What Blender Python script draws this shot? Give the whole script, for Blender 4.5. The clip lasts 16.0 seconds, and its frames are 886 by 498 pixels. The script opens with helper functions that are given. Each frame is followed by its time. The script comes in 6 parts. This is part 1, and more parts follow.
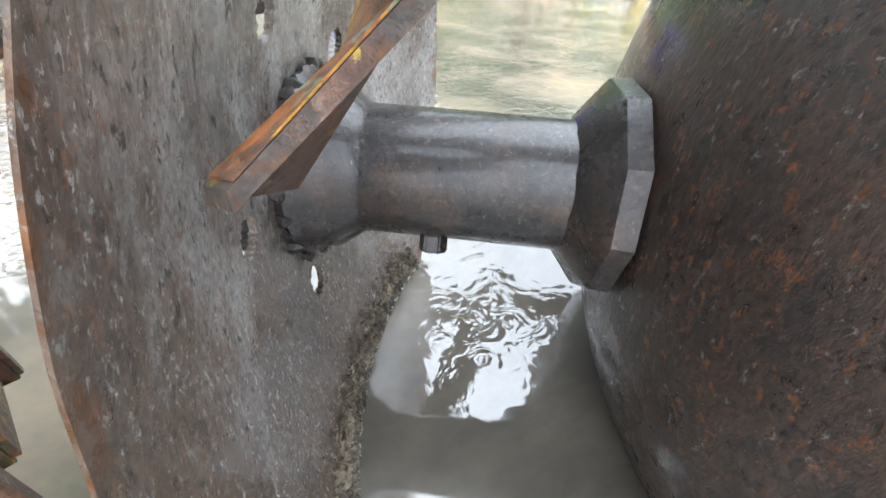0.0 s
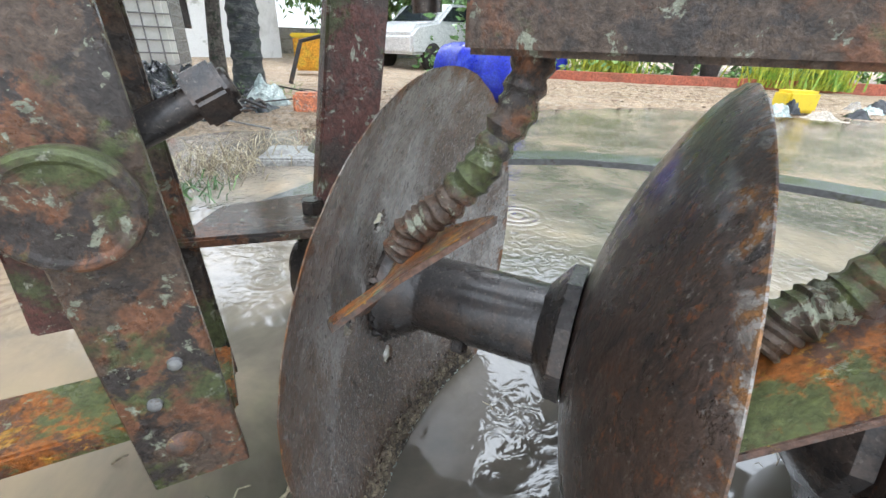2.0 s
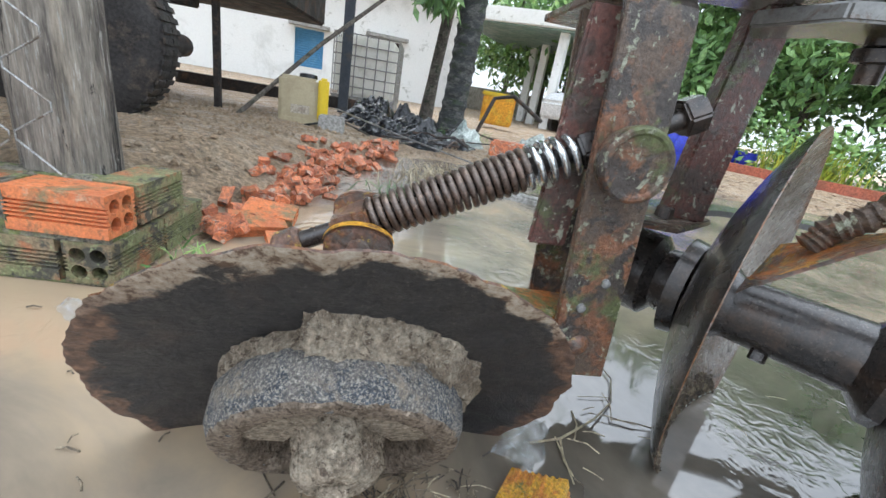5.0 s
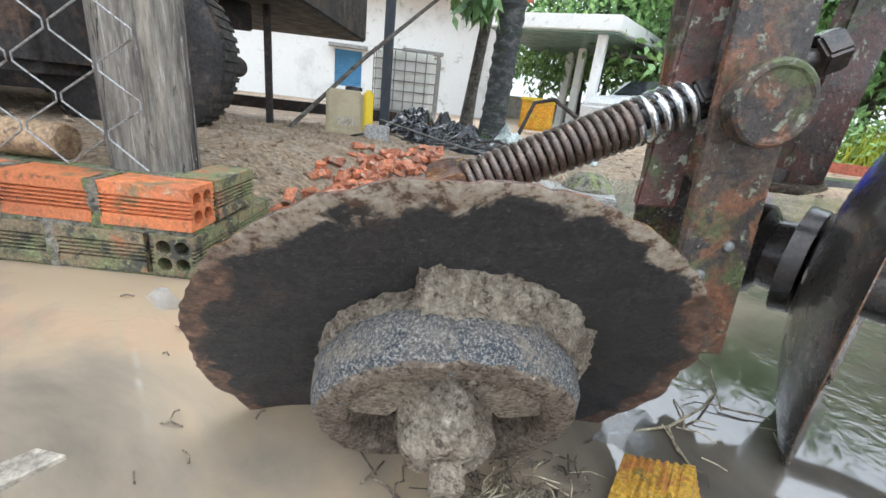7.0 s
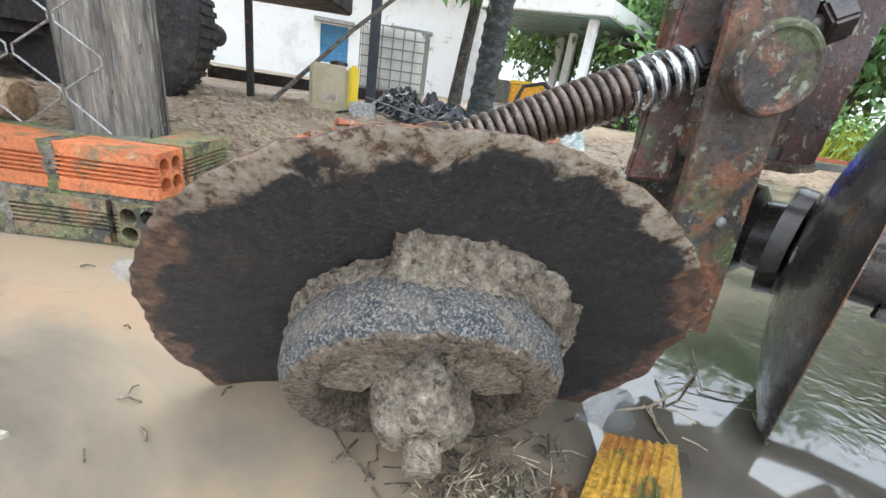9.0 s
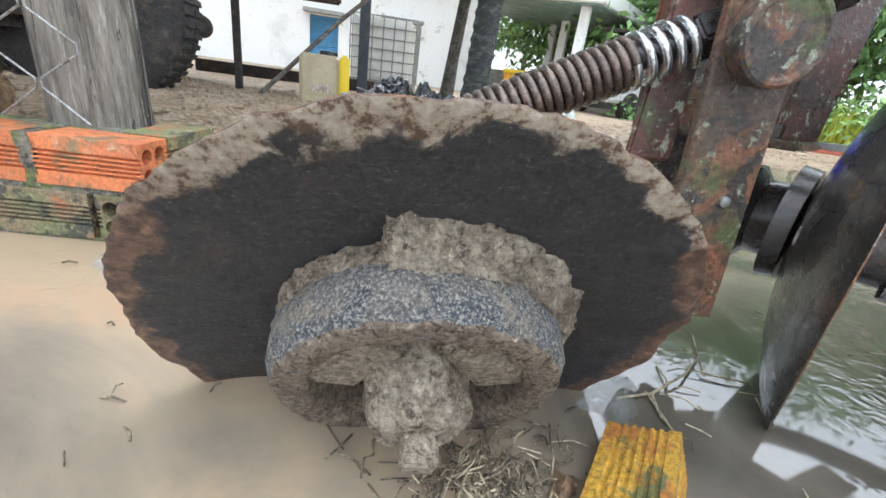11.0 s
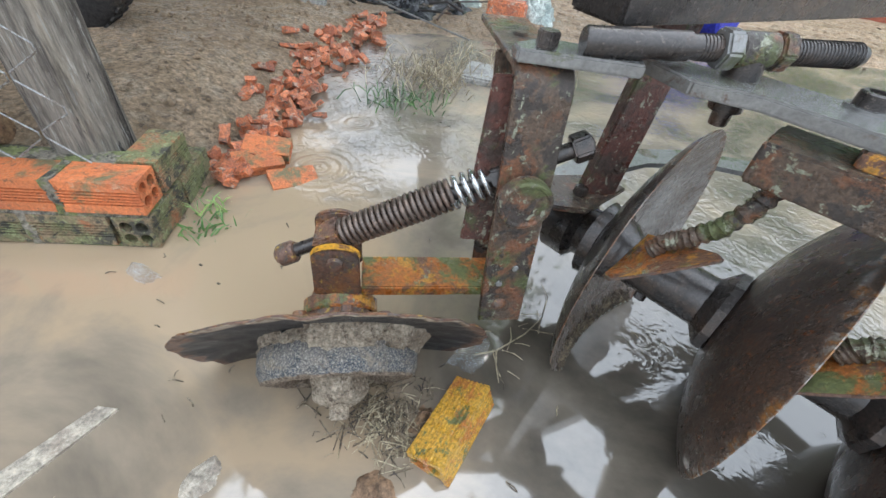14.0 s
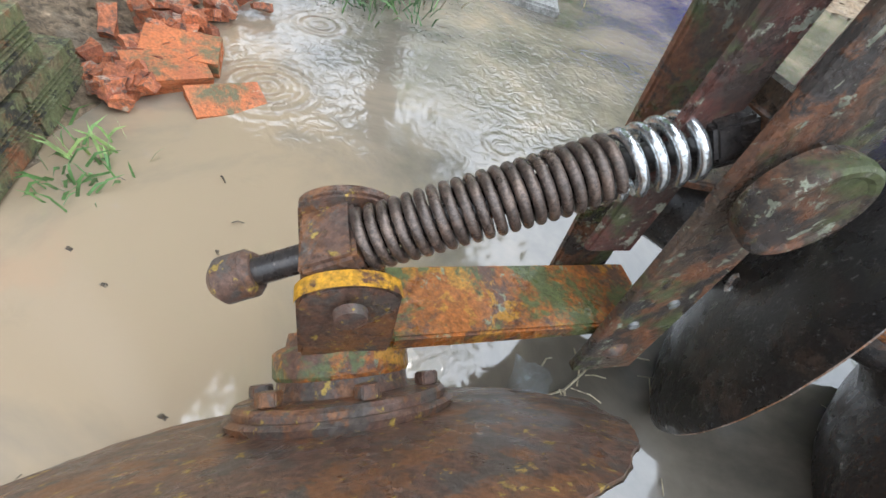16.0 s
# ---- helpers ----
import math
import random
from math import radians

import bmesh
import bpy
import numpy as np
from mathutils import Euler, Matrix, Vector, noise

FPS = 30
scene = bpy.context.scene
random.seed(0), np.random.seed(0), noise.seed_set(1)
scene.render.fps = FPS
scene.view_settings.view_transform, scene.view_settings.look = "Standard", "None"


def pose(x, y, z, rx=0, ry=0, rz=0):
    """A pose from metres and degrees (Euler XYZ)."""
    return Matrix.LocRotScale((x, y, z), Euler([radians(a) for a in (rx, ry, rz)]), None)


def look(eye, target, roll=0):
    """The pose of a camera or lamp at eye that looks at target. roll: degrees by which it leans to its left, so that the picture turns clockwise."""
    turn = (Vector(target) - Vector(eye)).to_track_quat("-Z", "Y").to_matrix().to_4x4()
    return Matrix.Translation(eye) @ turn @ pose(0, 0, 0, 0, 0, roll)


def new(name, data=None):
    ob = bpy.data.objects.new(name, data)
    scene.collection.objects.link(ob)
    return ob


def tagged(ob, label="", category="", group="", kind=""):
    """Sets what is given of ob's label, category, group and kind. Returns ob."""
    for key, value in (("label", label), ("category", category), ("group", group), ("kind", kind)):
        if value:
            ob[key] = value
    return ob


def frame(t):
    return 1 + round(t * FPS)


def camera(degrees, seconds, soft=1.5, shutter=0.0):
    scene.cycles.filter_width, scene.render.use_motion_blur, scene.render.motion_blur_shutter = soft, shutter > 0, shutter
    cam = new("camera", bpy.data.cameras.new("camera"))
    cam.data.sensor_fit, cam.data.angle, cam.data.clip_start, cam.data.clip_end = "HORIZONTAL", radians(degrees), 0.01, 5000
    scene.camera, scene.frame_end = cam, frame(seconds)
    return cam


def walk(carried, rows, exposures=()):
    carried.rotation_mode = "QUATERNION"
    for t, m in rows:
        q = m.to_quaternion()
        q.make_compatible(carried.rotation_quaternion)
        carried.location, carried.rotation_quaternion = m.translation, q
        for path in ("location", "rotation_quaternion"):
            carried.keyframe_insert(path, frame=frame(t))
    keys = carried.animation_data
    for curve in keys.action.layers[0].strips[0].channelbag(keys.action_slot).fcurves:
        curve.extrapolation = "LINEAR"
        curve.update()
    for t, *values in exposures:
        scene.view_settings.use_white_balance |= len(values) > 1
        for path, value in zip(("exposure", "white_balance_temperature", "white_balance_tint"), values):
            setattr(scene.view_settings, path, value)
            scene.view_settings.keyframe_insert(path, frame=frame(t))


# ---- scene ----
cam = camera(93.8, 16.0, soft=1.5, shutter=0.0)
PATH = [
    (0, (-0.0762, 0.2985, 0.4034), (0.280, 1.852, -0.790), 3.2),
    (0.5, (-0.0222, 0.2320, 0.4300), (0.040, 1.888, -0.690), -0.2),
    (1, (0.003, 0.186, 0.45), (-0.052, 1.904, -0.572), -1.6),
    (1.5, (-0.003, 0.167, 0.463), (-0.105, 1.933, -0.471), -0.1),
    (2, (0.013, 0.135, 0.559), (-0.212, 1.916, -0.323), 2.0),
    (2.5, (-0.077, 0.011, 0.617), (-0.514, 1.697, -0.367), 4.5),
    (3, (-0.139, -0.135, 0.674), (-0.842, 1.478, -0.277), 6.5),
    (5.5, (-0.276, -0.183, 0.426), (-1.091, 1.513, -0.252), 10.8),
    (6, (-0.312, -0.204, 0.387), (-1.26, 1.42, -0.293), 7.6),
    (6.5, (-0.316, -0.185, 0.416), (-1.277, 1.441, -0.243), 6.9),
    (7, (-0.301, -0.193, 0.418), (-1.269, 1.425, -0.247), 6.7),
    (7.5, (-0.3, -0.193, 0.417), (-1.261, 1.434, -0.241), 7.0),
    (8, (-0.306, -0.179, 0.409), (-1.245, 1.457, -0.257), 7.7),
    (8.5, (-0.307, -0.177, 0.403), (-1.223, 1.462, -0.288), 8.3),
    (9, (-0.306, -0.171, 0.393), (-1.192, 1.469, -0.333), 8.8),
    (11.5, (-0.313, -0.155, 0.38), (-1.168, 1.486, -0.378), 7.9),
    (12, (-0.314, -0.16, 0.39), (-1.175, 1.474, -0.377), 8.0),
    (12.5, (-0.313, -0.165, 0.381), (-1.173, 1.451, -0.425), 8.1),
    (13, (-0.319, -0.178, 0.375), (-1.138, 1.412, -0.521), 8.9),
    (13.5, (-0.244, -0.22, 0.54), (-0.933, 1.252, -0.624), 8.8),
    (14, (-0.156, -0.187, 0.804), (-0.764, 1.204, -0.498), 8.1),
    (14.5, (-0.17, -0.105, 0.818), (-0.638, 1.275, -0.552), 10.9),
    (15, (-0.315, 0.0, 0.668), (-0.674, 1.346, -0.768), 15.0),
    (15.5, (-0.442, 0.015, 0.601), (-0.741, 1.313, -0.891), 17.7),
    (16, (-0.444, 0.048, 0.59), (-0.673, 1.379, -0.884), 19.3),
]
walk(cam, [(t, look(eye, target, roll)) for t, eye, target, roll in PATH], exposures=[(0, 1.45), (1, 1.42), (2, 0.82), (3, 0.46), (7, 0.66), (11.5, 0.8), (13, 0.85), (13.7, 0.5), (14.5, 0.36), (16, 0.52)])


# ---- light ----
world = bpy.data.worlds.new("overcast_sky")
scene.world = world
world.use_nodes = True
wn = world.node_tree
sky = wn.nodes.new("ShaderNodeTexSky")
sky.sky_type = "NISHITA"
sky.sun_disc = False
sky.sun_elevation, sky.sun_rotation = radians(58), radians(-30)
sky.dust_density, sky.air_density = 3.0, 1.0
pale = wn.nodes.new("ShaderNodeHueSaturation")
pale.inputs["Saturation"].default_value = 0.22
wn.links.new(sky.outputs[0], pale.inputs["Color"])
cloud = wn.nodes.new("ShaderNodeMix")
cloud.data_type = "RGBA"
cloud.inputs[0].default_value = 0.8
cloud.inputs[7].default_value = (9.6, 10.8, 12.3, 1)
wn.links.new(pale.outputs[0], cloud.inputs[6])
sky_dir = wn.nodes.new("ShaderNodeTexCoord")
sky_up = wn.nodes.new("ShaderNodeSeparateXYZ")
wn.links.new(sky_dir.outputs["Generated"], sky_up.inputs[0])
dome = wn.nodes.new("ShaderNodeMapRange")
dome.inputs[3].default_value, dome.inputs[4].default_value = 0.62, 1.75
wn.links.new(sky_up.outputs[2], dome.inputs[0])
overcast = wn.nodes.new("ShaderNodeVectorMath")
overcast.operation = "SCALE"
wn.links.new(cloud.outputs[2], overcast.inputs[0])
wn.links.new(dome.outputs[0], overcast.inputs[3])
wn.links.new(overcast.outputs[0], wn.nodes["Background"].inputs[0])
wn.nodes["Background"].inputs[1].default_value = 0.15
sun = new("sun", bpy.data.lights.new("sun", "SUN"))
sun.data.energy, sun.data.angle, sun.data.color = 1.1, radians(25), (1.0, 0.97, 0.92)
sun.matrix_world = look((-3, 5, 9), (0, 0, 0))


# ---- materials ----
def ramp(nt, src, stops):
    r = nt.nodes.new("ShaderNodeValToRGB")
    el = r.color_ramp.elements
    el[0].position, el[0].color = stops[0][0], stops[0][1]
    el[1].position, el[1].color = stops[-1][0], stops[-1][1]
    for p, c in stops[1:-1]:
        e = el.new(p)
        e.color = c
    nt.links.new(src, r.inputs[0])
    return r.outputs[0]


def noise_tex(nt, vec, scale, detail=6, rough=0.6, dist=0.0):
    n = nt.nodes.new("ShaderNodeTexNoise")
    n.inputs["Scale"].default_value, n.inputs["Detail"].default_value = scale, detail
    n.inputs["Roughness"].default_value, n.inputs["Distortion"].default_value = rough, dist
    nt.links.new(vec, n.inputs["Vector"])
    return n.outputs[0]


def mix(nt, fac, a, b, mode="MIX"):
    m = nt.nodes.new("ShaderNodeMix")
    m.data_type, m.blend_type = "RGBA", mode
    for sock, v in ((m.inputs[0], fac), (m.inputs[6], a), (m.inputs[7], b)):
        if isinstance(v, (int, float, tuple)):
            sock.default_value = v
        else:
            nt.links.new(v, sock)
    return m.outputs[2]


def c4(c):
    return (c[0], c[1], c[2], 1.0)


def stretched(nt, src, lo=0.36, hi=0.64):
    r = nt.nodes.new("ShaderNodeMapRange")
    r.inputs[1].default_value, r.inputs[2].default_value = lo, hi
    nt.links.new(src, r.inputs[0])
    return r.outputs[0]


def mat(name, base, layers=(), rough=(0.5, 0.8), metal=0.0, bump=0.3, grain=120.0, spec=0.5, vary=0.0, size=0.004, stretch=(1, 1, 1), pits=0.35, coat=0.0, alpha=1.0, con=1.0):
    """layers: (colour, noise scale, low, high): colour takes over where the noise passes from low to high."""
    m = bpy.data.materials.new(name)
    m.use_nodes = True
    nt = m.node_tree
    bsdf = nt.nodes["Principled BSDF"]
    tc = nt.nodes.new("ShaderNodeTexCoord")
    mp = nt.nodes.new("ShaderNodeMapping")
    mp.inputs["Scale"].default_value = stretch
    nt.links.new(tc.outputs["Object"], mp.inputs[0])
    vec = mp.outputs[0]
    if vary:
        oi = nt.nodes.new("ShaderNodeObjectInfo")
        add = nt.nodes.new("ShaderNodeVectorMath")
        add.operation = "MULTIPLY_ADD"
        add.inputs[1].default_value = (1, 1, 1)
        nt.links.new(vec, add.inputs[0])
        sc = nt.nodes.new("ShaderNodeVectorMath")
        sc.operation = "SCALE"
        sc.inputs[3].default_value = 37.0
        nt.links.new(oi.outputs["Random"], sc.inputs[0])
        nt.links.new(sc.outputs[0], add.inputs[2])
        vec = add.outputs[0]
    fine = stretched(nt, noise_tex(nt, vec, grain, 8, 0.7))
    col = mix(nt, fine, c4([x * (1 - 0.5 * con) for x in base]), c4([min(1, x * (1 + 0.45 * con)) for x in base]))
    masks = []
    for i, (c, sc, lo, hi) in enumerate(layers):
        lo, hi = 0.5 + (lo - 0.5) * 0.55, 0.5 + (hi - 0.5) * 0.5
        off = nt.nodes.new("ShaderNodeMapping")
        off.inputs["Location"].default_value = (3.1 * i + 1.7, 5.3 * i, 2.2 * i)
        nt.links.new(vec, off.inputs[0])
        n = noise_tex(nt, off.outputs[0], sc, 12, 0.72, 0.3)
        f = ramp(nt, n, [(lo, (0, 0, 0, 1)), (max(hi, lo + 0.015), (1, 1, 1, 1))])
        cc = mix(nt, fine, c4([x * (1 - 0.4 * con) for x in c]), c4([min(1, x * (1 + 0.35 * con)) for x in c]))
        col = mix(nt, f, col, cc)
        masks.append(f)
    if pits:
        sp = ramp(nt, noise_tex(nt, vec, grain * 1.7, 3, 0.6), [(0.60, (0, 0, 0, 1)), (0.68, (pits, pits, pits, 1))])
        col = mix(nt, sp, col, c4([x * 0.25 for x in base]))
    if vary:
        hs = nt.nodes.new("ShaderNodeHueSaturation")
        mr = nt.nodes.new("ShaderNodeMapRange")
        mr.inputs[3].default_value, mr.inputs[4].default_value = 1 - vary, 1 + vary
        nt.links.new(oi.outputs["Random"], mr.inputs[0])
        nt.links.new(mr.outputs[0], hs.inputs["Value"])
        nt.links.new(col, hs.inputs["Color"])
        col = hs.outputs[0]
    nt.links.new(col, bsdf.inputs["Base Color"])
    rn = noise_tex(nt, vec, grain * 0.13, 6, 0.6)
    r = nt.nodes.new("ShaderNodeMapRange")
    r.inputs[1].default_value, r.inputs[2].default_value = 0.38, 0.62
    r.inputs[3].default_value, r.inputs[4].default_value = rough
    nt.links.new(rn, r.inputs[0])
    nt.links.new(r.outputs[0], bsdf.inputs["Roughness"])
    bsdf.inputs["Metallic"].default_value = metal
    bsdf.inputs["Specular IOR Level"].default_value = spec
    bsdf.inputs["Coat Weight"].default_value, bsdf.inputs["Coat Roughness"].default_value = coat, 0.12
    bsdf.inputs["Alpha"].default_value = alpha
    if bump:
        h = mix(nt, 0.5, fine, noise_tex(nt, vec, grain * 0.3, 8, 0.7))
        if masks:
            h = mix(nt, 0.3, h, masks[0])
        b = nt.nodes.new("ShaderNodeBump")
        b.inputs["Strength"].default_value, b.inputs["Distance"].default_value = min(1, bump * 1.3), size
        nt.links.new(h, b.inputs["Height"])
        nt.links.new(b.outputs[0], bsdf.inputs["Normal"])
    return m


def rim_rust(m, r0, rust, scale_colour):
    """Flaking rust on the outer rim of a gang disc: ragged by noise, by the distance from the gang's axis."""
    nt = m.node_tree
    bsdf = nt.nodes["Principled BSDF"]
    old = bsdf.inputs["Base Color"].links[0].from_socket
    pos = nt.nodes.new("ShaderNodeTexCoord").outputs["Object"]

    def vmath(op, x, y):
        v = nt.nodes.new("ShaderNodeVectorMath")
        v.operation = op
        nt.links.new(x, v.inputs[0])
        if isinstance(y, tuple):
            v.inputs[1].default_value = y
        else:
            nt.links.new(y, v.inputs[1])
        return v.outputs
    across = vmath("CROSS_PRODUCT", vmath("SUBTRACT", pos, (0.05, 0.13, 0.24))[0], (0.953, -0.303, 0.0))[0]
    rad = vmath("LENGTH", across, (0.0, 0.0, 0.0))["Value"]
    n = nt.nodes.new("ShaderNodeMath")
    n.operation = "MULTIPLY_ADD"
    nt.links.new(noise_tex(nt, pos, 26, 9, 0.7, 0.5), n.inputs[0])
    n.inputs[1].default_value = 0.10
    nt.links.new(rad, n.inputs[2])
    f = ramp(nt, n.outputs[0], [(r0 + 0.046, (0, 0, 0, 1)), (r0 + 0.056, (1, 1, 1, 1))])
    spots = noise_tex(nt, pos, 90, 8, 0.7)
    crust = ramp(nt, spots, [(0.40, c4(rust)), (0.50, c4([x * 0.5 for x in rust])), (0.56, c4(scale_colour))])
    nt.links.new(mix(nt, f, old, crust), bsdf.inputs["Base Color"])
    return m


RUST, DARK, ORANGE, MOSS, LICHEN = (0.13, 0.055, 0.032), (0.028, 0.024, 0.022), (0.42, 0.12, 0.02), (0.10, 0.13, 0.035), (0.33, 0.34, 0.22)
M_DISC = rim_rust(mat("brown_disc_steel", (0.062, 0.044, 0.036), [((0.10, 0.06, 0.042), 5, 0.44, 0.85), ((0.036, 0.030, 0.028), 3.5, 0.48, 0.74), ((0.19, 0.075, 0.036), 150, 0.60, 0.72), ((0.04, 0.033, 0.03), 60, 0.58, 0.72), ((0.20, 0.18, 0.16), 170, 0.68, 0.78)], (0.22, 0.42), 0.2, 0.45, 260, size=0.0025, stretch=(1, 1, 0.6), coat=0.4), 0.296, (0.34, 0.15, 0.045), (0.30, 0.27, 0.24))
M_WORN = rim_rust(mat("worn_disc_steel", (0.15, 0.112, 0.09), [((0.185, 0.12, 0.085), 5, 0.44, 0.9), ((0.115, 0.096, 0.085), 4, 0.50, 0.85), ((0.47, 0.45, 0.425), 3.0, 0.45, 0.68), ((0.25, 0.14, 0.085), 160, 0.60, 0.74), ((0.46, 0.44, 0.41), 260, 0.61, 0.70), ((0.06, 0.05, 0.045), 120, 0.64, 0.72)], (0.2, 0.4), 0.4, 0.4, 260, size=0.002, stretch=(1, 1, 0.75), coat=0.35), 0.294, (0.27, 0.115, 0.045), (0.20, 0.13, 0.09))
# Darker, glossier colour for the back of the first disc only.
M_DBACK = mat("dark_glossy_disc_back", (0.030, 0.028, 0.028), [((0.020, 0.019, 0.019), 5, 0.45, 0.7), ((0.07, 0.048, 0.038), 9, 0.60, 0.8), ((0.15, 0.145, 0.14), 90, 0.66, 0.78)], (0.2, 0.38), 0.25, 0.3, 220, size=0.002, coat=0.45)
M_STEEL = mat("dark_wet_steel", (0.052, 0.046, 0.044), [((0.105, 0.072, 0.055), 11, 0.50, 0.80), ((0.030, 0.028, 0.028), 15, 0.52, 0.74), ((0.15, 0.125, 0.105), 190, 0.66, 0.78)], (0.18, 0.38), 0.35, 0.25, 210, size=0.0015, coat=0.4, con=0.7)
M_PAINT = mat("flaking_plough_paint", (0.125, 0.085, 0.06), [((0.24, 0.105, 0.055), 10, 0.47, 0.6), ((0.12, 0.14, 0.055), 8, 0.52, 0.65), ((0.065, 0.052, 0.045), 19, 0.54, 0.64), ((0.33, 0.34, 0.25), 44, 0.66, 0.70)], (0.2, 0.46), 0.1, 0.7, 150, size=0.005, coat=0.3)
M_ORANGE = mat("rusted_orange_paint", (0.45, 0.15, 0.035), [((0.17, 0.085, 0.055), 15, 0.50, 0.60), ((0.6, 0.29, 0.05), 24, 0.56, 0.64), ((0.15, 0.17, 0.065), 9, 0.58, 0.67), ((0.36, 0.37, 0.24), 40, 0.68, 0.72)], (0.2, 0.46), 0.0, 0.6, 150, size=0.004, coat=0.3)
M_REDBRN = mat("red_brown_primer", (0.14, 0.055, 0.042), [((0.08, 0.055, 0.045), 10, 0.48, 0.64), ((0.10, 0.11, 0.05), 9, 0.58, 0.68), ((0.36, 0.36, 0.28), 46, 0.64, 0.69)], (0.25, 0.5), 0.0, 0.6, 140, coat=0.2)
M_YELLOW = mat("worn_yellow_paint", (0.55, 0.27, 0.02), [(RUST, 30, 0.5, 0.62)], (0.4, 0.6), 0.0, 0.4, 200)
M_GREYPL = mat("wet_grey_plate", (0.19, 0.19, 0.185), [((0.26, 0.26, 0.255), 5, 0.50, 0.80), ((0.12, 0.085, 0.065), 9, 0.58, 0.70), ((0.12, 0.13, 0.075), 7, 0.60, 0.72)], (0.07, 0.24), 0.2, 0.15, 120, coat=0.6, con=0.4, pits=0.1)
M_SPRING = mat("brown_spring_steel", (0.115, 0.085, 0.07), [((0.2, 0.14, 0.11), 50, 0.5, 0.66)], (0.22, 0.42), 0.45, 0.3, 300, size=0.001, coat=0.3)
M_BRIGHT = mat("bright_spring_steel", (0.62, 0.64, 0.65), [((0.3, 0.26, 0.23), 80, 0.66, 0.8)], (0.12, 0.26), 0.9, 0.1, 300, size=0.001, pits=0)
M_RUSTED = mat("rust_brown_wheel_top", (0.17, 0.095, 0.068), [((0.27, 0.12, 0.055), 16, 0.5, 0.62), ((0.13, 0.105, 0.09), 22, 0.52, 0.64), ((0.5, 0.34, 0.08), 60, 0.68, 0.72)], (0.22, 0.5), 0.15, 0.6, 160, coat=0.25)
M_HUBMUD = mat("dry_grey_mud", (0.44, 0.36, 0.275), [((0.30, 0.235, 0.175), 13, 0.48, 0.66), ((0.53, 0.45, 0.35), 30, 0.53, 0.68), ((0.19, 0.145, 0.11), 95, 0.60, 0.68), ((0.58, 0.51, 0.41), 260, 0.62, 0.70)], (0.75, 0.95), 0.0, 1.0, 150, spec=0.2, size=0.010)
M_HUB = mat("blue_black_hub_with_mud", (0.085, 0.098, 0.118), [((0.19, 0.175, 0.165), 22, 0.44, 0.66), ((0.45, 0.41, 0.35), 330, 0.54, 0.62), ((0.36, 0.295, 0.225), 12, 0.52, 0.68), ((0.50, 0.46, 0.40), 520, 0.60, 0.68)], (0.5, 0.85), 0.05, 0.9, 260, size=0.005)
# Darker, browner mud colour for the lower face of the hub ring.
M_RINGMUD = mat("darker_brown_mud", (0.30, 0.235, 0.18), [((0.21, 0.16, 0.12), 15, 0.48, 0.66), ((0.38, 0.31, 0.24), 40, 0.55, 0.68), ((0.12, 0.09, 0.07), 110, 0.60, 0.68)], (0.7, 0.95), 0.0, 1.0, 170, spec=0.2, size=0.008)
M_DIRT = mat("wet_yard_dirt", (0.50, 0.365, 0.245), [((0.40, 0.285, 0.185), 2.2, 0.45, 0.65), ((0.52, 0.41, 0.30), 9, 0.50, 0.68), ((0.22, 0.165, 0.12), 30, 0.60, 0.68), ((0.30, 0.22, 0.155), 70, 0.58, 0.66)], (0.3, 0.85), 0.0, 1.0, 45, spec=0.4, size=0.035)
M_BRICK = mat("orange_hollow_brick", (0.60, 0.185, 0.07), [((0.50, 0.15, 0.065), 9, 0.5, 0.75), ((0.55, 0.34, 0.22), 14, 0.66, 0.8), ((0.17, 0.15, 0.08), 8, 0.58, 0.76), ((0.24, 0.10, 0.05), 60, 0.60, 0.74)], (0.35, 0.7), 0.0, 0.35, 140, vary=0.10, pits=0.08, con=0.5)
M_MOSSBRICK = mat("mossy_hollow_brick", (0.27, 0.195, 0.12), [((0.19, 0.20, 0.095), 6, 0.42, 0.62), ((0.40, 0.16, 0.075), 8, 0.56, 0.70), ((0.075, 0.07, 0.055), 18, 0.54, 0.66), ((0.30, 0.33, 0.17), 45, 0.62, 0.72)], (0.55, 0.9), 0.0, 0.7, 130, vary=0.15, size=0.006, pits=0.15, con=0.8)
M_MORTAR = mat("mossy_mortar", (0.30, 0.27, 0.22), [((0.24, 0.27, 0.11), 14, 0.45, 0.6), ((0.09, 0.085, 0.07), 26, 0.56, 0.68)], (0.7, 0.95), 0.0, 1.0, 90, size=0.012)
M_BROKEN = mat("broken_brick_bits", (0.56, 0.185, 0.085), [((0.38, 0.13, 0.075), 9, 0.48, 0.64), ((0.46, 0.34, 0.26), 17, 0.60, 0.70), ((0.16, 0.10, 0.08), 30, 0.60, 0.68)], (0.3, 0.7), 0.0, 0.7, 100, vary=0.3)
M_YBRICK = mat("yellow_stained_brick", (0.62, 0.35, 0.05), [((0.52, 0.19, 0.045), 18, 0.52, 0.66), ((0.16, 0.165, 0.06), 26, 0.63, 0.7)], (0.22, 0.45), 0.0, 0.6, 160, coat=0.3)
M_WOOD = mat("weathered_grey_post", (0.30, 0.265, 0.225), [((0.15, 0.13, 0.115), 9, 0.48, 0.60), ((0.40, 0.345, 0.28), 12, 0.52, 0.64), ((0.035, 0.032, 0.03), 24, 0.61, 0.66), ((0.44, 0.42, 0.38), 120, 0.62, 0.70)], (0.6, 0.9), 0.0, 1.0, 90, size=0.016, stretch=(1, 1, 0.1))
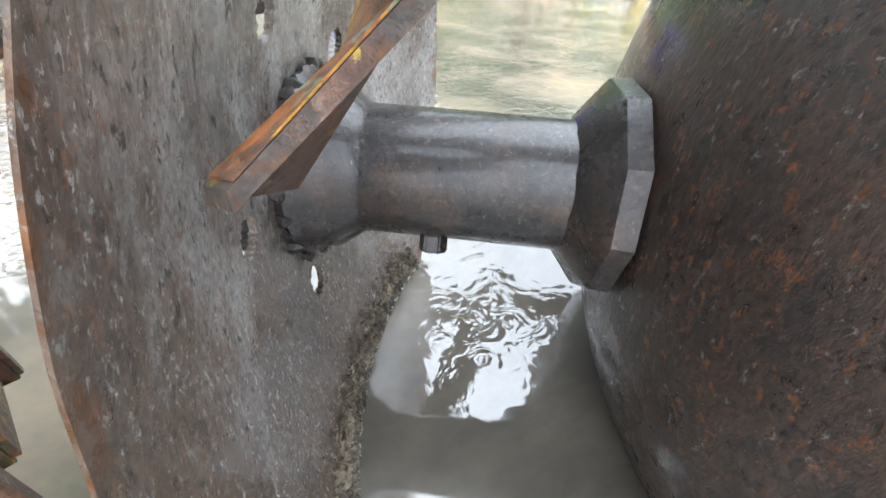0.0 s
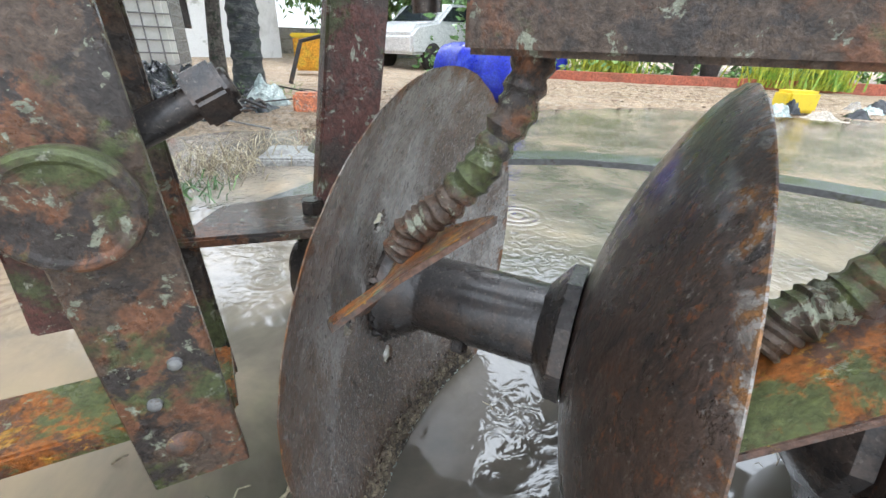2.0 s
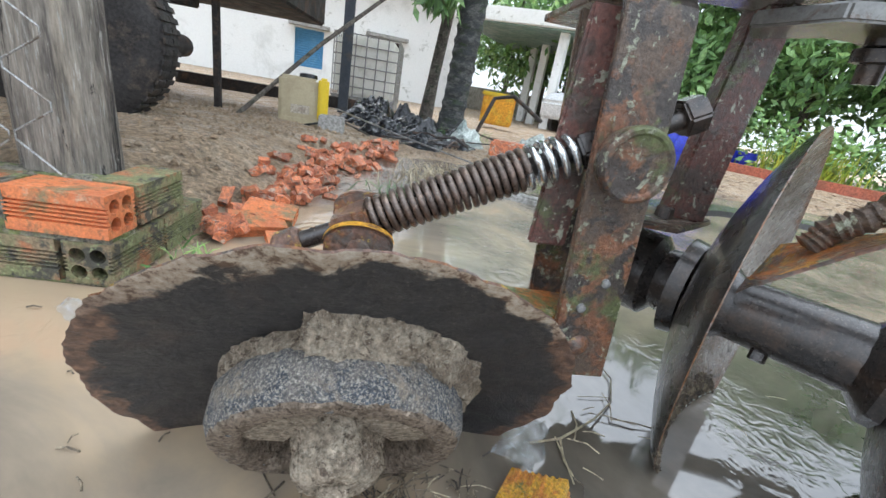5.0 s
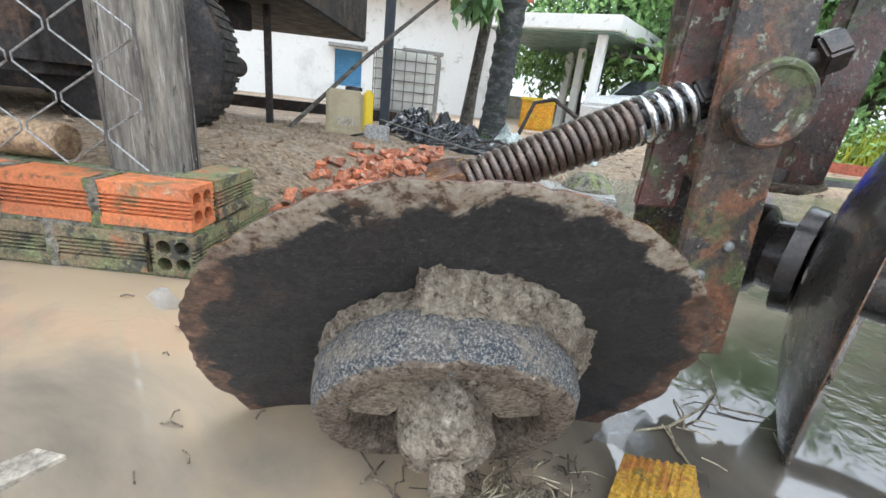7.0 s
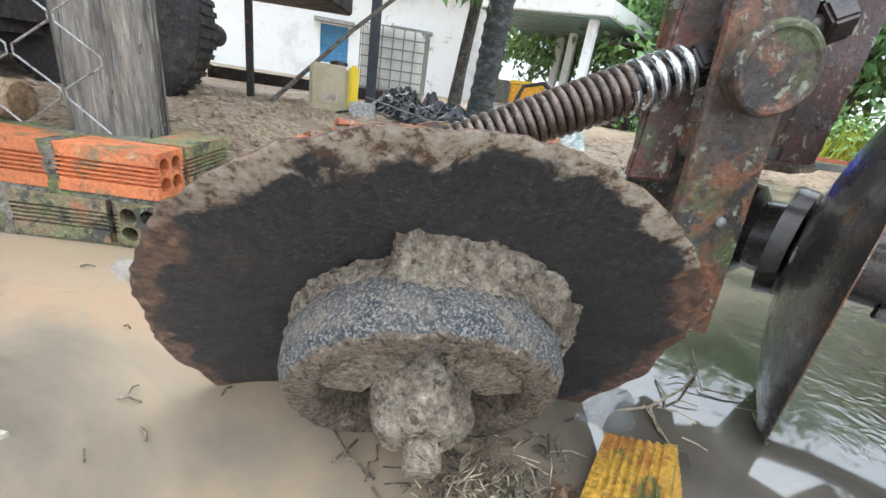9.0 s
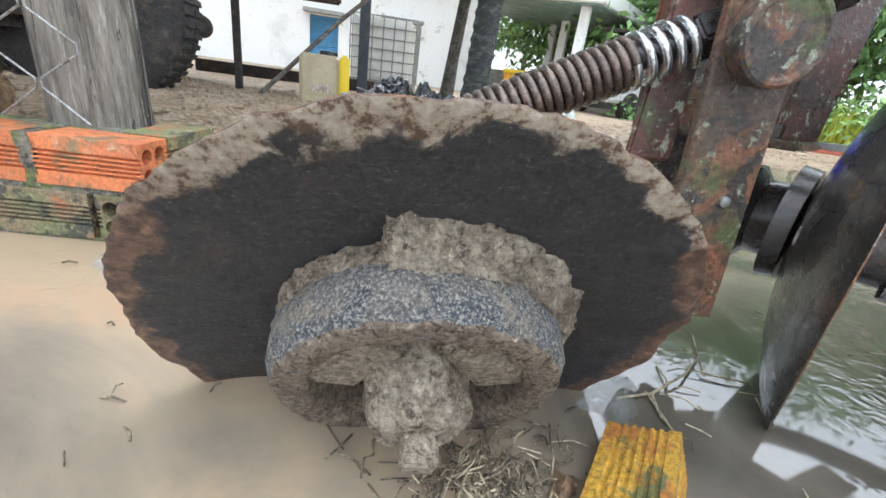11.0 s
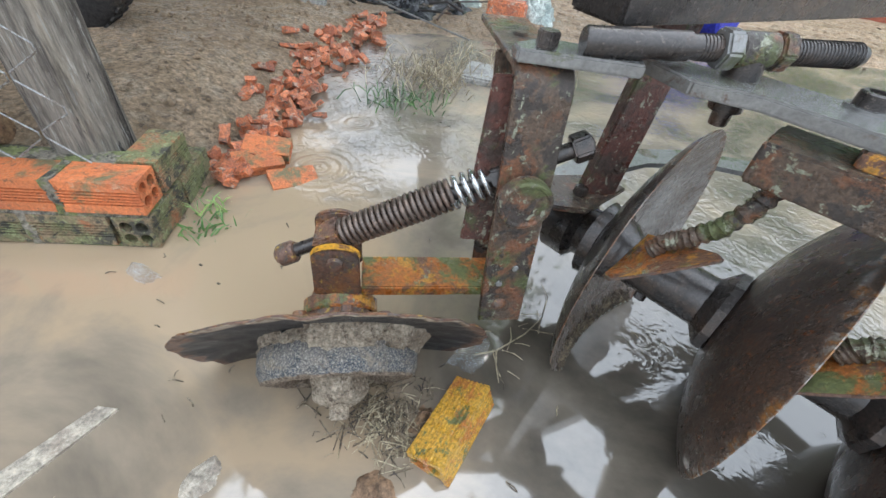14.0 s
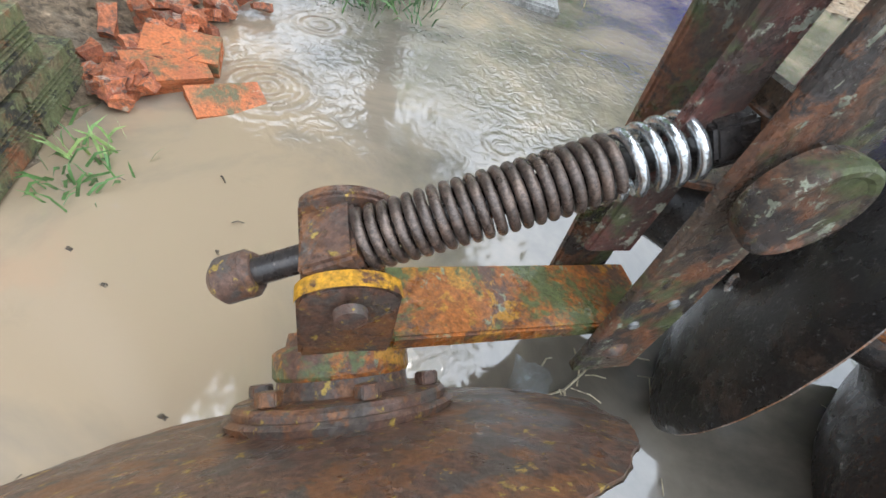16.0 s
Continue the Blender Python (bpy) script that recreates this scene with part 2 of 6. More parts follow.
M_LOG = mat("peeled_tan_log", (0.40, 0.27, 0.16), [((0.28, 0.17, 0.10), 8, 0.5, 0.7), ((0.16, 0.10, 0.07), 40, 0.6, 0.7)], (0.5, 0.8), 0.0, 0.5, 80)
M_WHITE = mat("stained_white_plaster", (0.85, 0.85, 0.83), [((0.68, 0.68, 0.65), 0.8, 0.54, 0.8), ((0.50, 0.50, 0.46), 3.0, 0.66, 0.82)], (0.7, 0.9), 0.0, 0.15, 30, pits=0, con=0.1)
M_BLUESH = mat("blue_shutter_paint", (0.10, 0.32, 0.55), [((0.16, 0.38, 0.58), 5, 0.5, 0.7)], (0.5, 0.7), 0.0, 0.2, 60)
M_TANK = mat("translucent_white_plastic", (0.84, 0.83, 0.78), [((0.70, 0.71, 0.64), 2, 0.55, 0.75)], (0.35, 0.5), 0.0, 0.05, 40, pits=0, con=0.08)
M_GALV = mat("galvanised_steel", (0.36, 0.36, 0.355), [((0.2, 0.17, 0.14), 40, 0.55, 0.68)], (0.4, 0.6), 0.6, 0.1, 200, pits=0.1)
M_POST = mat("dark_blue_grey_paint", (0.045, 0.055, 0.07), [((0.08, 0.07, 0.06), 6, 0.55, 0.7)], (0.4, 0.7), 0.0, 0.3, 90)
M_TIN = mat("faded_beige_plastic", (0.42, 0.36, 0.235), [((0.34, 0.28, 0.18), 5, 0.5, 0.8)], (0.45, 0.65), 0.0, 0.03, 60, pits=0, con=0.15)
M_TINY = mat("yellow_plastic", (0.72, 0.52, 0.03), [((0.58, 0.42, 0.06), 8, 0.55, 0.8)], (0.4, 0.6), 0.0, 0.03, 60, pits=0, con=0.15)
M_BLACKPL = mat("wet_black_plastic", (0.014, 0.015, 0.018), [((0.04, 0.04, 0.042), 8, 0.62, 0.78)], (0.08, 0.25), 0.0, 0.3, 26, size=0.012, pits=0)
M_BLUEPL = mat("blue_barrel_plastic", (0.015, 0.03, 0.42), [((0.04, 0.07, 0.5), 6, 0.55, 0.7)], (0.25, 0.45), 0.0, 0.15, 50)
M_TYRE = mat("muddy_tyre_rubber", (0.030, 0.027, 0.026), [((0.075, 0.058, 0.046), 9, 0.52, 0.74)], (0.7, 0.95), 0.0, 0.6, 70)
M_TRUCK = mat("dark_truck_underside", (0.035, 0.03, 0.028), [((0.10, 0.06, 0.04), 6, 0.52, 0.7)], (0.6, 0.9), 0.0, 0.5, 50)
M_BARK = mat("grey_brown_bark", (0.12, 0.10, 0.085), [((0.2, 0.18, 0.15), 7, 0.5, 0.65), ((0.05, 0.06, 0.04), 12, 0.55, 0.7)], (0.7, 0.95), 0.0, 1.0, 50, size=0.02)
M_PALMB = mat("dark_palm_bark", (0.055, 0.06, 0.062), [((0.15, 0.15, 0.14), 8, 0.5, 0.66), ((0.045, 0.065, 0.035), 5, 0.55, 0.7)], (0.5, 0.85), 0.0, 1.0, 60, size=0.02, stretch=(1, 1, 2.5))
M_LEAF = mat("mid_green_leaves", (0.12, 0.24, 0.075), [((0.20, 0.34, 0.11), 3, 0.48, 0.62), ((0.07, 0.14, 0.055), 1.6, 0.52, 0.7)], (0.35, 0.6), 0.0, 0.0, 20, pits=0)
M_HEDGE = mat("bright_hedge_leaves", (0.21, 0.37, 0.11), [((0.12, 0.24, 0.08), 2.0, 0.45, 0.6), ((0.36, 0.5, 0.17), 4, 0.58, 0.7)], (0.4, 0.7), 0.0, 0.0, 20, pits=0)
M_YGRASS = mat("yellow_green_grass", (0.42, 0.45, 0.05), [((0.2, 0.35, 0.05), 3, 0.5, 0.65)], (0.4, 0.7), 0.0, 0.1, 20)
M_STRAW = mat("pale_wet_straw", (0.46, 0.39, 0.26), [((0.22, 0.17, 0.12), 24, 0.50, 0.62)], (0.35, 0.6), 0.0, 0.3, 100)
M_DEBRIS = mat("brown_plant_crumbs", (0.15, 0.115, 0.08), [((0.30, 0.245, 0.17), 60, 0.52, 0.6), ((0.06, 0.048, 0.038), 50, 0.53, 0.62)], (0.5, 0.9), 0.0, 0.5, 150)
M_BAG = mat("crumpled_clear_plastic", (0.6, 0.64, 0.66), [((0.42, 0.43, 0.42), 20, 0.5, 0.65)], (0.05, 0.16), 0.0, 0.8, 40, size=0.01, alpha=0.3, spec=0.9, pits=0)
M_BOARD = mat("grey_white_board", (0.42, 0.37, 0.30), [((0.3, 0.25, 0.2), 12, 0.5, 0.66)], (0.3, 0.6), 0.0, 0.4, 80)
M_CONC = mat("grey_concrete", (0.36, 0.35, 0.33), [((0.22, 0.21, 0.19), 6, 0.5, 0.7)], (0.6, 0.9), 0.0, 0.6, 60)
M_ROOF = mat("green_grey_canopy_sheet", (0.20, 0.30, 0.26), [((0.3, 0.36, 0.33), 2, 0.5, 0.7)], (0.4, 0.7), 0.0, 0.2, 30)
M_REDKERB = mat("red_brick_kerb", (0.42, 0.12, 0.07), [((0.3, 0.1, 0.06), 4, 0.5, 0.7)], (0.6, 0.9), 0.0, 0.5, 40)
M_ORPL = mat("orange_plastic", (0.85, 0.33, 0.02), [((0.7, 0.42, 0.04), 6, 0.5, 0.7)], (0.4, 0.6), 0.0, 0.2, 40)
M_CAR = mat("silver_white_car_paint", (0.72, 0.74, 0.76), [], (0.15, 0.25), 0.2, 0.05, 40)
M_GLASS = mat("dark_car_glass", (0.02, 0.025, 0.03), [], (0.05, 0.1), 0.0, 0.0, 40)
M_TARP = mat("pale_sack_cloth", (0.55, 0.60, 0.56), [((0.35, 0.42, 0.4), 9, 0.5, 0.65)], (0.4, 0.7), 0.0, 0.6, 40, size=0.02)
M_DLEAF = mat("dead_brown_leaf", (0.24, 0.15, 0.09), [((0.12, 0.07, 0.04), 30, 0.5, 0.65)], (0.4, 0.7), 0.0, 0.4, 90)


def wheel_material():
    """Black in the middle, a crust of mud and rust towards the rim, ragged along its edge."""
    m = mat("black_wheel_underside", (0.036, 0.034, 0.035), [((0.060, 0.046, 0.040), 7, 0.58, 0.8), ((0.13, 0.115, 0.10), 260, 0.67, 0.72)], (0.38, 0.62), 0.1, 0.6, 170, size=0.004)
    nt = m.node_tree
    bsdf = nt.nodes["Principled BSDF"]
    old = bsdf.inputs["Base Color"].links[0].from_socket
    tc = nt.nodes.new("ShaderNodeTexCoord")

    def vmath(op, x, y=None):
        v = nt.nodes.new("ShaderNodeVectorMath")
        v.operation = op
        nt.links.new(x, v.inputs[0])
        if y is not None:
            v.inputs[1].default_value = y
        return v

    def smath(op, x, y):
        v = nt.nodes.new("ShaderNodeMath")
        v.operation = op
        for s, k in ((v.inputs[0], x), (v.inputs[1], y)):
            if isinstance(k, (int, float)):
                s.default_value = k
            else:
                nt.links.new(k, s)
        return v.outputs[0]
    rel = vmath("SUBTRACT", tc.outputs["Object"], (-0.401, -0.323, 0.122))
    along = vmath("DOT_PRODUCT", rel.outputs[0], (0.531, -0.712, -0.459)).outputs["Value"]
    length = vmath("LENGTH", rel.outputs[0]).outputs["Value"]
    rad = smath("SQRT", smath("SUBTRACT", smath("MULTIPLY", length, length), smath("MULTIPLY", along, along)), 0.0)
    ragged = smath("ADD", smath("MULTIPLY", noise_tex(nt, tc.outputs["Object"], 17, 10, 0.65, 0.4), 0.11), -0.055)
    edge = smath("ADD", rad, ragged)
    crust = ramp(nt, edge, [(0.259, (0, 0, 0, 1)), (0.266, (1, 1, 1, 1))])
    sep = nt.nodes.new("ShaderNodeSeparateXYZ")
    nt.links.new(tc.outputs["Object"], sep.inputs[0])
    high = smath("ADD", sep.outputs[2], smath("MULTIPLY", noise_tex(nt, tc.outputs["Object"], 11, 6, 0.6), 0.14))
    pale = ramp(nt, high, [(0.34, (0, 0, 0, 1)), (0.38, (1, 1, 1, 1))])
    spots = noise_tex(nt, tc.outputs["Object"], 75, 8, 0.7)
    brown = ramp(nt, spots, [(0.4, (0.075, 0.045, 0.034, 1)), (0.56, (0.19, 0.11, 0.075, 1)), (0.66, (0.33, 0.19, 0.12, 1))])
    mud = ramp(nt, spots, [(0.42, (0.12, 0.07, 0.045, 1)), (0.485, (0.36, 0.28, 0.205, 1)), (0.66, (0.54, 0.48, 0.40, 1))])
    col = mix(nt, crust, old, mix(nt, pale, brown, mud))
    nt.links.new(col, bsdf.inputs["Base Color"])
    return m


M_WHEEL = wheel_material()


def water_material():
    m = bpy.data.materials.new("muddy_puddle_water")
    m.use_nodes = True
    nt = m.node_tree
    b = nt.nodes["Principled BSDF"]
    tc = nt.nodes.new("ShaderNodeTexCoord")
    pos = tc.outputs["Object"]

    def smath(op, x, y):
        v = nt.nodes.new("ShaderNodeMath")
        v.operation = op
        for s, k in ((v.inputs[0], x), (v.inputs[1], y)):
            if isinstance(k, (int, float)):
                s.default_value = k
            else:
                nt.links.new(k, s)
        return v.outputs[0]

    def far(x, y):
        v = nt.nodes.new("ShaderNodeVectorMath")
        v.operation = "DISTANCE"
        nt.links.new(pos, v.inputs[0])
        v.inputs[1].default_value = (x, y, 0)
        return v.outputs["Value"]
    n = noise_tex(nt, pos, 1.9, 7, 0.6, 0.5)
    # Base colour gets darker towards the discs, by distance from (0.2, 0.4).
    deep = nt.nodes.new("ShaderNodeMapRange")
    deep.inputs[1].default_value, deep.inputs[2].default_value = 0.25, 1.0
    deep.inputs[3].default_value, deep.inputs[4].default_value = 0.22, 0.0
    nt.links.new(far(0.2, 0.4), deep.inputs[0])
    off = nt.nodes.new("ShaderNodeMapRange")
    off.inputs[1].default_value, off.inputs[2].default_value = 0.6, 1.5
    off.inputs[3].default_value, off.inputs[4].default_value = 0.0, 0.14
    nt.links.new(far(-0.75, 0.0), off.inputs[0])
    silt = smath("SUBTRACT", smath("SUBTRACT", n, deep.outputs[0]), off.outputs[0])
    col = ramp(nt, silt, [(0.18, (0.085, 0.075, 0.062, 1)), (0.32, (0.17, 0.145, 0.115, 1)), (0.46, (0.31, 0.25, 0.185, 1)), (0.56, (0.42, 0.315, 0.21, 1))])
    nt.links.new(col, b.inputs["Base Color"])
    b.inputs["Roughness"].default_value = 0.05
    b.inputs["IOR"].default_value = 1.7
    b.inputs["Specular IOR Level"].default_value = 0.9
    big = noise_tex(nt, pos, 4, 3, 0.5, 0.4)
    small = noise_tex(nt, pos, 27, 2, 0.4, 1.4)
    patch = ramp(nt, smath("ADD", noise_tex(nt, pos, 2.2, 3, 0.5), smath("MULTIPLY", far(-0.55, -0.3), 0.22)), [(0.71, (0.0, 0.0, 0.0, 1)), (0.94, (1, 1, 1, 1))])
    h = smath("ADD", smath("MULTIPLY", big, 0.28), smath("MULTIPLY", smath("MULTIPLY", small, patch), 1.35))
    for x, y, reach, amp in ((-1.12, 0.80, 0.17, 0.5), (-1.24, 1.19, 0.11, 0.4), (-1.5, 2.0, 0.2, 0.4), (0.1, 1.6, 0.15, 0.4), (-0.55, 1.0, 0.1, 0.2)):
        d = far(x, y)
        wave = smath("SINE", smath("MULTIPLY", d, 2 * math.pi / 0.038), 0.0)
        fade = nt.nodes.new("ShaderNodeMapRange")
        fade.inputs[1].default_value, fade.inputs[2].default_value = reach * 0.55, reach
        fade.inputs[3].default_value, fade.inputs[4].default_value = amp, 0.0
        nt.links.new(d, fade.inputs[0])
        h = smath("ADD", h, smath("MULTIPLY", wave, fade.outputs[0]))
    bp = nt.nodes.new("ShaderNodeBump")
    bp.inputs["Strength"].default_value, bp.inputs["Distance"].default_value = 0.5, 0.006
    nt.links.new(h, bp.inputs["Height"])
    nt.links.new(bp.outputs[0], b.inputs["Normal"])
    return m


M_WATER = water_material()


# ---- mesh helpers ----
def V(*a):
    return Vector(a)


def finish(bm, name, material, smooth=35.0):
    bmesh.ops.recalc_face_normals(bm, faces=bm.faces)
    me = bpy.data.meshes.new(name)
    bm.to_mesh(me)
    bm.free()
    me.materials.append(material)
    if smooth:
        me.polygons.foreach_set("use_smooth", [True] * len(me.polygons))
        me.set_sharp_from_angle(angle=radians(smooth))
    return me


def thing(name, base, label, category, group="", kind=""):
    e = new(name)
    e.empty_display_size = 0.05
    e.location = base
    return tagged(e, label, category, group, kind)


def part(name, bm, material, parent, label="", smooth=35.0):
    """Links a bmesh, in world places, as one mesh under a thing or a part."""
    ob = new(name, finish(bm, name, material, smooth))
    ob.parent = parent
    root = parent
    shift = Vector(root.location)
    while root.parent:
        root = root.parent
        shift = shift + Vector(root.location)
    ob.data.transform(Matrix.Translation(-shift))
    if label:
        tagged(ob, label)
    return ob


def lone(name, bm, material, label, category, group="", kind="", smooth=35.0):
    ob = new(name, finish(bm, name, material, smooth))
    return tagged(ob, label, category, group, kind)


def poly(bm, pts, vec):
    """A prism: the polygon pts swept by vec."""
    a = [bm.verts.new(p) for p in pts]
    b = [bm.verts.new(Vector(p) + Vector(vec)) for p in pts]
    k = len(a)
    faces = [bm.faces.new(a), bm.faces.new(b[::-1])]
    for i in range(k):
        faces.append(bm.faces.new((a[i], b[i], b[(i + 1) % k], a[(i + 1) % k])))
    return faces


def bevelled(bm, w=0.003, seg=2):
    bmesh.ops.recalc_face_normals(bm, faces=bm.faces)
    es = [e for e in bm.edges if len(e.link_faces) == 2 and e.calc_face_angle(0) > 0.6]
    bmesh.ops.bevel(bm, geom=es, offset=w, segments=seg, affect="EDGES", clamp_overlap=True)
    return bm


def prism(pts, vec, w=0.003):
    bm = bmesh.new()
    poly(bm, pts, vec)
    return bevelled(bm, w) if w else bm


def block(centre, along, across, up, w=0.003):
    """A box from its centre and three full edge vectors."""
    c, a, b, u = Vector(centre), Vector(along) / 2, Vector(across) / 2, Vector(up) / 2
    return prism([c - a - b - u, c + a - b - u, c + a + b - u, c - a + b - u], 2 * u, w)


def frame_of(axis):
    n = Vector(axis).normalized()
    a = n.cross(Vector((0, 0, 1)))
    if a.length < 0.01:
        a = Vector((1, 0, 0))
    a.normalize()
    return n, a, n.cross(a)


def lathe(bm, origin, axis, profile, seg=48, wob=None):
    """profile: (distance along the axis, radius); closed at radius 0."""
    n, a, b = frame_of(axis)
    o = Vector(origin)
    rows = []
    for s, r in profile:
        if r < 1e-5:
            rows.append([bm.verts.new(o + n * s)])
        else:
            row = []
            for i in range(seg):
                k = 2 * math.pi * i / seg
                ds, dr = wob(k, s, r) if wob else (0, 0)
                row.append(bm.verts.new(o + n * (s + ds) + (a * math.cos(k) + b * math.sin(k)) * (r + dr)))
            rows.append(row)
    for p, q in zip(rows, rows[1:]):
        for i in range(seg):
            j = (i + 1) % seg
            if len(p) == 1 and len(q) == 1:
                continue
            if len(p) == 1:
                bm.faces.new((p[0], q[i], q[j]))
            elif len(q) == 1:
                bm.faces.new((p[i], q[0], p[j]))
            else:
                bm.faces.new((p[i], q[i], q[j], p[j]))
    return bm


def turned(origin, axis, profile, seg=48, wob=None):
    return lathe(bmesh.new(), origin, axis, profile, seg, wob)


def rod(p, q, r, seg=20, ch=0.002):
    d = Vector(q) - Vector(p)
    L = d.length
    return turned(p, d, [(0, 0), (0, r - ch), (ch, r), (L - ch, r), (L, r - ch), (L, 0)], seg)


def sweep(bm, pts, rad, seg=10, cap=True):
    """A tube along the points; rad a number or one for each point."""
    pts = [Vector(p) for p in pts]
    rings, side = [], None
    for i, p in enumerate(pts):
        t = (pts[min(i + 1, len(pts) - 1)] - pts[max(i - 1, 0)]).normalized()
        if side is None:
            side = t.cross(Vector((0, 0, 1)))
            if side.length < 0.05:
                side = t.cross(Vector((1, 0, 0)))
        side = (side - t * side.dot(t)).normalized()
        up = t.cross(side)
        r = rad if isinstance(rad, (int, float)) else rad[i]
        rings.append([bm.verts.new(p + (side * math.cos(k) + up * math.sin(k)) * r) for k in (2 * math.pi * j / seg for j in range(seg))])
    for a, b in zip(rings, rings[1:]):
        for j in range(seg):
            bm.faces.new((a[j], a[(j + 1) % seg], b[(j + 1) % seg], b[j]))
    if cap:
        bm.faces.new(rings[0][::-1])
        bm.faces.new(rings[-1])
    return bm


def tube(pts, rad, seg=10):
    return sweep(bmesh.new(), pts, rad, seg)


def hexnut(origin, axis, r, h):
    n, a, b = frame_of(axis)
    o = Vector(origin)
    pts = [o + (a * math.cos(k) + b * math.sin(k)) * r for k in (math.pi * j / 3 for j in range(6))]
    return prism(pts, n * h, r * 0.12)


def roughen(bm, amount, scale, seed=0):
    for v in bm.verts:
        p = v.co * scale + Vector((seed, seed * 1.7, 0))
        v.co += Vector((noise.noise(p), noise.noise(p + Vector((9, 3, 1))), noise.noise(p + Vector((2, 8, 5))))) * amount
    return bm


UP = V(0, 0, 1)

# ---- ground and water ----
SHORE = [(-9.0, -4.2), (-2.6, -0.72), (-1.31, 0.16), (-1.20, 0.30), (-1.34, 0.62), (-1.45, 0.9), (-1.62, 1.25), (-1.85, 1.7), (-2.05, 2.3), (-1.75, 2.75), (-1.2, 3.0), (-0.6, 3.6), (0.2, 4.5), (1.6, 5.3), (4.0, 5.0), (7.0, 4.0)]


def shore_gap(x, y):
    """How far a place lies outside the puddle (inside: minus)."""
    best, inside = 1e9, True
    for (ax, ay), (bx, by) in zip(SHORE, SHORE[1:]):
        dx, dy = bx - ax, by - ay
        k = max(0, min(1, ((x - ax) * dx + (y - ay) * dy) / (dx * dx + dy * dy)))
        d = math.hypot(x - ax - k * dx, y - ay - k * dy)
        if d < best:
            best = d
            inside = dx * (y - ay) - dy * (x - ax) < 0
    return -best if inside else best


def ground_height(x, y):
    g = shore_gap(x, y)
    n1 = noise.noise(Vector((x * 0.8, y * 0.8, 3))) * 0.03 + noise.noise(Vector((x * 3.1, y * 3.1, 7))) * 0.012 + noise.noise(Vector((x * 11, y * 11, 1))) * 0.006
    left = max(0.0, min(1.0, (-0.6 - x) / 0.8)) * max(0.0, min(1.0, (2.6 - y) / 1.6))
    if g < 0:
        return -0.05 * min(1, -g / 0.25) + n1 * 0.35 - 0.01
    return min(g, 0.4) * (0.10 + 0.30 * left) + n1 * (0.4 + 0.6 * min(1, g)) + 0.004


def ground():
    bm = bmesh.new()
    xs = [-400, -120, -60, -30, -18, -13] + [-10 + 0.25 * i for i in range(20)] + [-5 + 0.08 * i for i in range(100)] + [3 + 0.3 * i for i in range(20)] + [10, 14, 20, 40, 120, 400]
    ys = [-400, -100, -40, -15, -6] + [-3 + 0.3 * i for i in range(10)] + [0.08 * i for i in range(75)] + [6 + 0.3 * i for i in range(30)] + [15.5, 17, 20, 30, 60, 120, 400]
    grid = [[bm.verts.new((x, y, ground_height(x, y) if abs(x) < 12 and abs(y) < 16 else 0.06)) for x in xs] for y in ys]
    for r, s in zip(grid, grid[1:]):
        for i in range(len(xs) - 1):
            bm.faces.new((r[i], r[i + 1], s[i + 1], s[i]))
    return lone("ground", bm, M_DIRT, "wet sandy brown dirt yard round a puddle", "ground", kind="structure", smooth=180)


ground()
bm = bmesh.new()
wv = [bm.verts.new((x, y, 0)) for x, y in [(-9, -4.6), (12, -8), (12, 7), (-2.4, 6.5), (-2.6, 0.6), (-1.6, 0.05)]]
bm.faces.new(wv)
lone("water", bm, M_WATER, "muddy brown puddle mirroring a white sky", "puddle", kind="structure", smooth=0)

# ---- disc plough ----
plough = thing("disc_plough", (-0.1, 0.5, 0.0), "rusty disc plough with flaking paint standing in a puddle", "plough")
N = V(0.953, -0.303, 0).normalized()
T = V(-N.y, N.x, 0)
RIM_C, RIM_R, DISH = V(-0.05, 0.63, 0.24), 0.299, 0.075
PITCH = 0.262


def dish_profile(r, rim=RIM_R, depth=DISH):
    R = (rim * rim + depth * depth) / (2 * depth)
    return (R - math.sqrt(R * R - r * r)) - depth


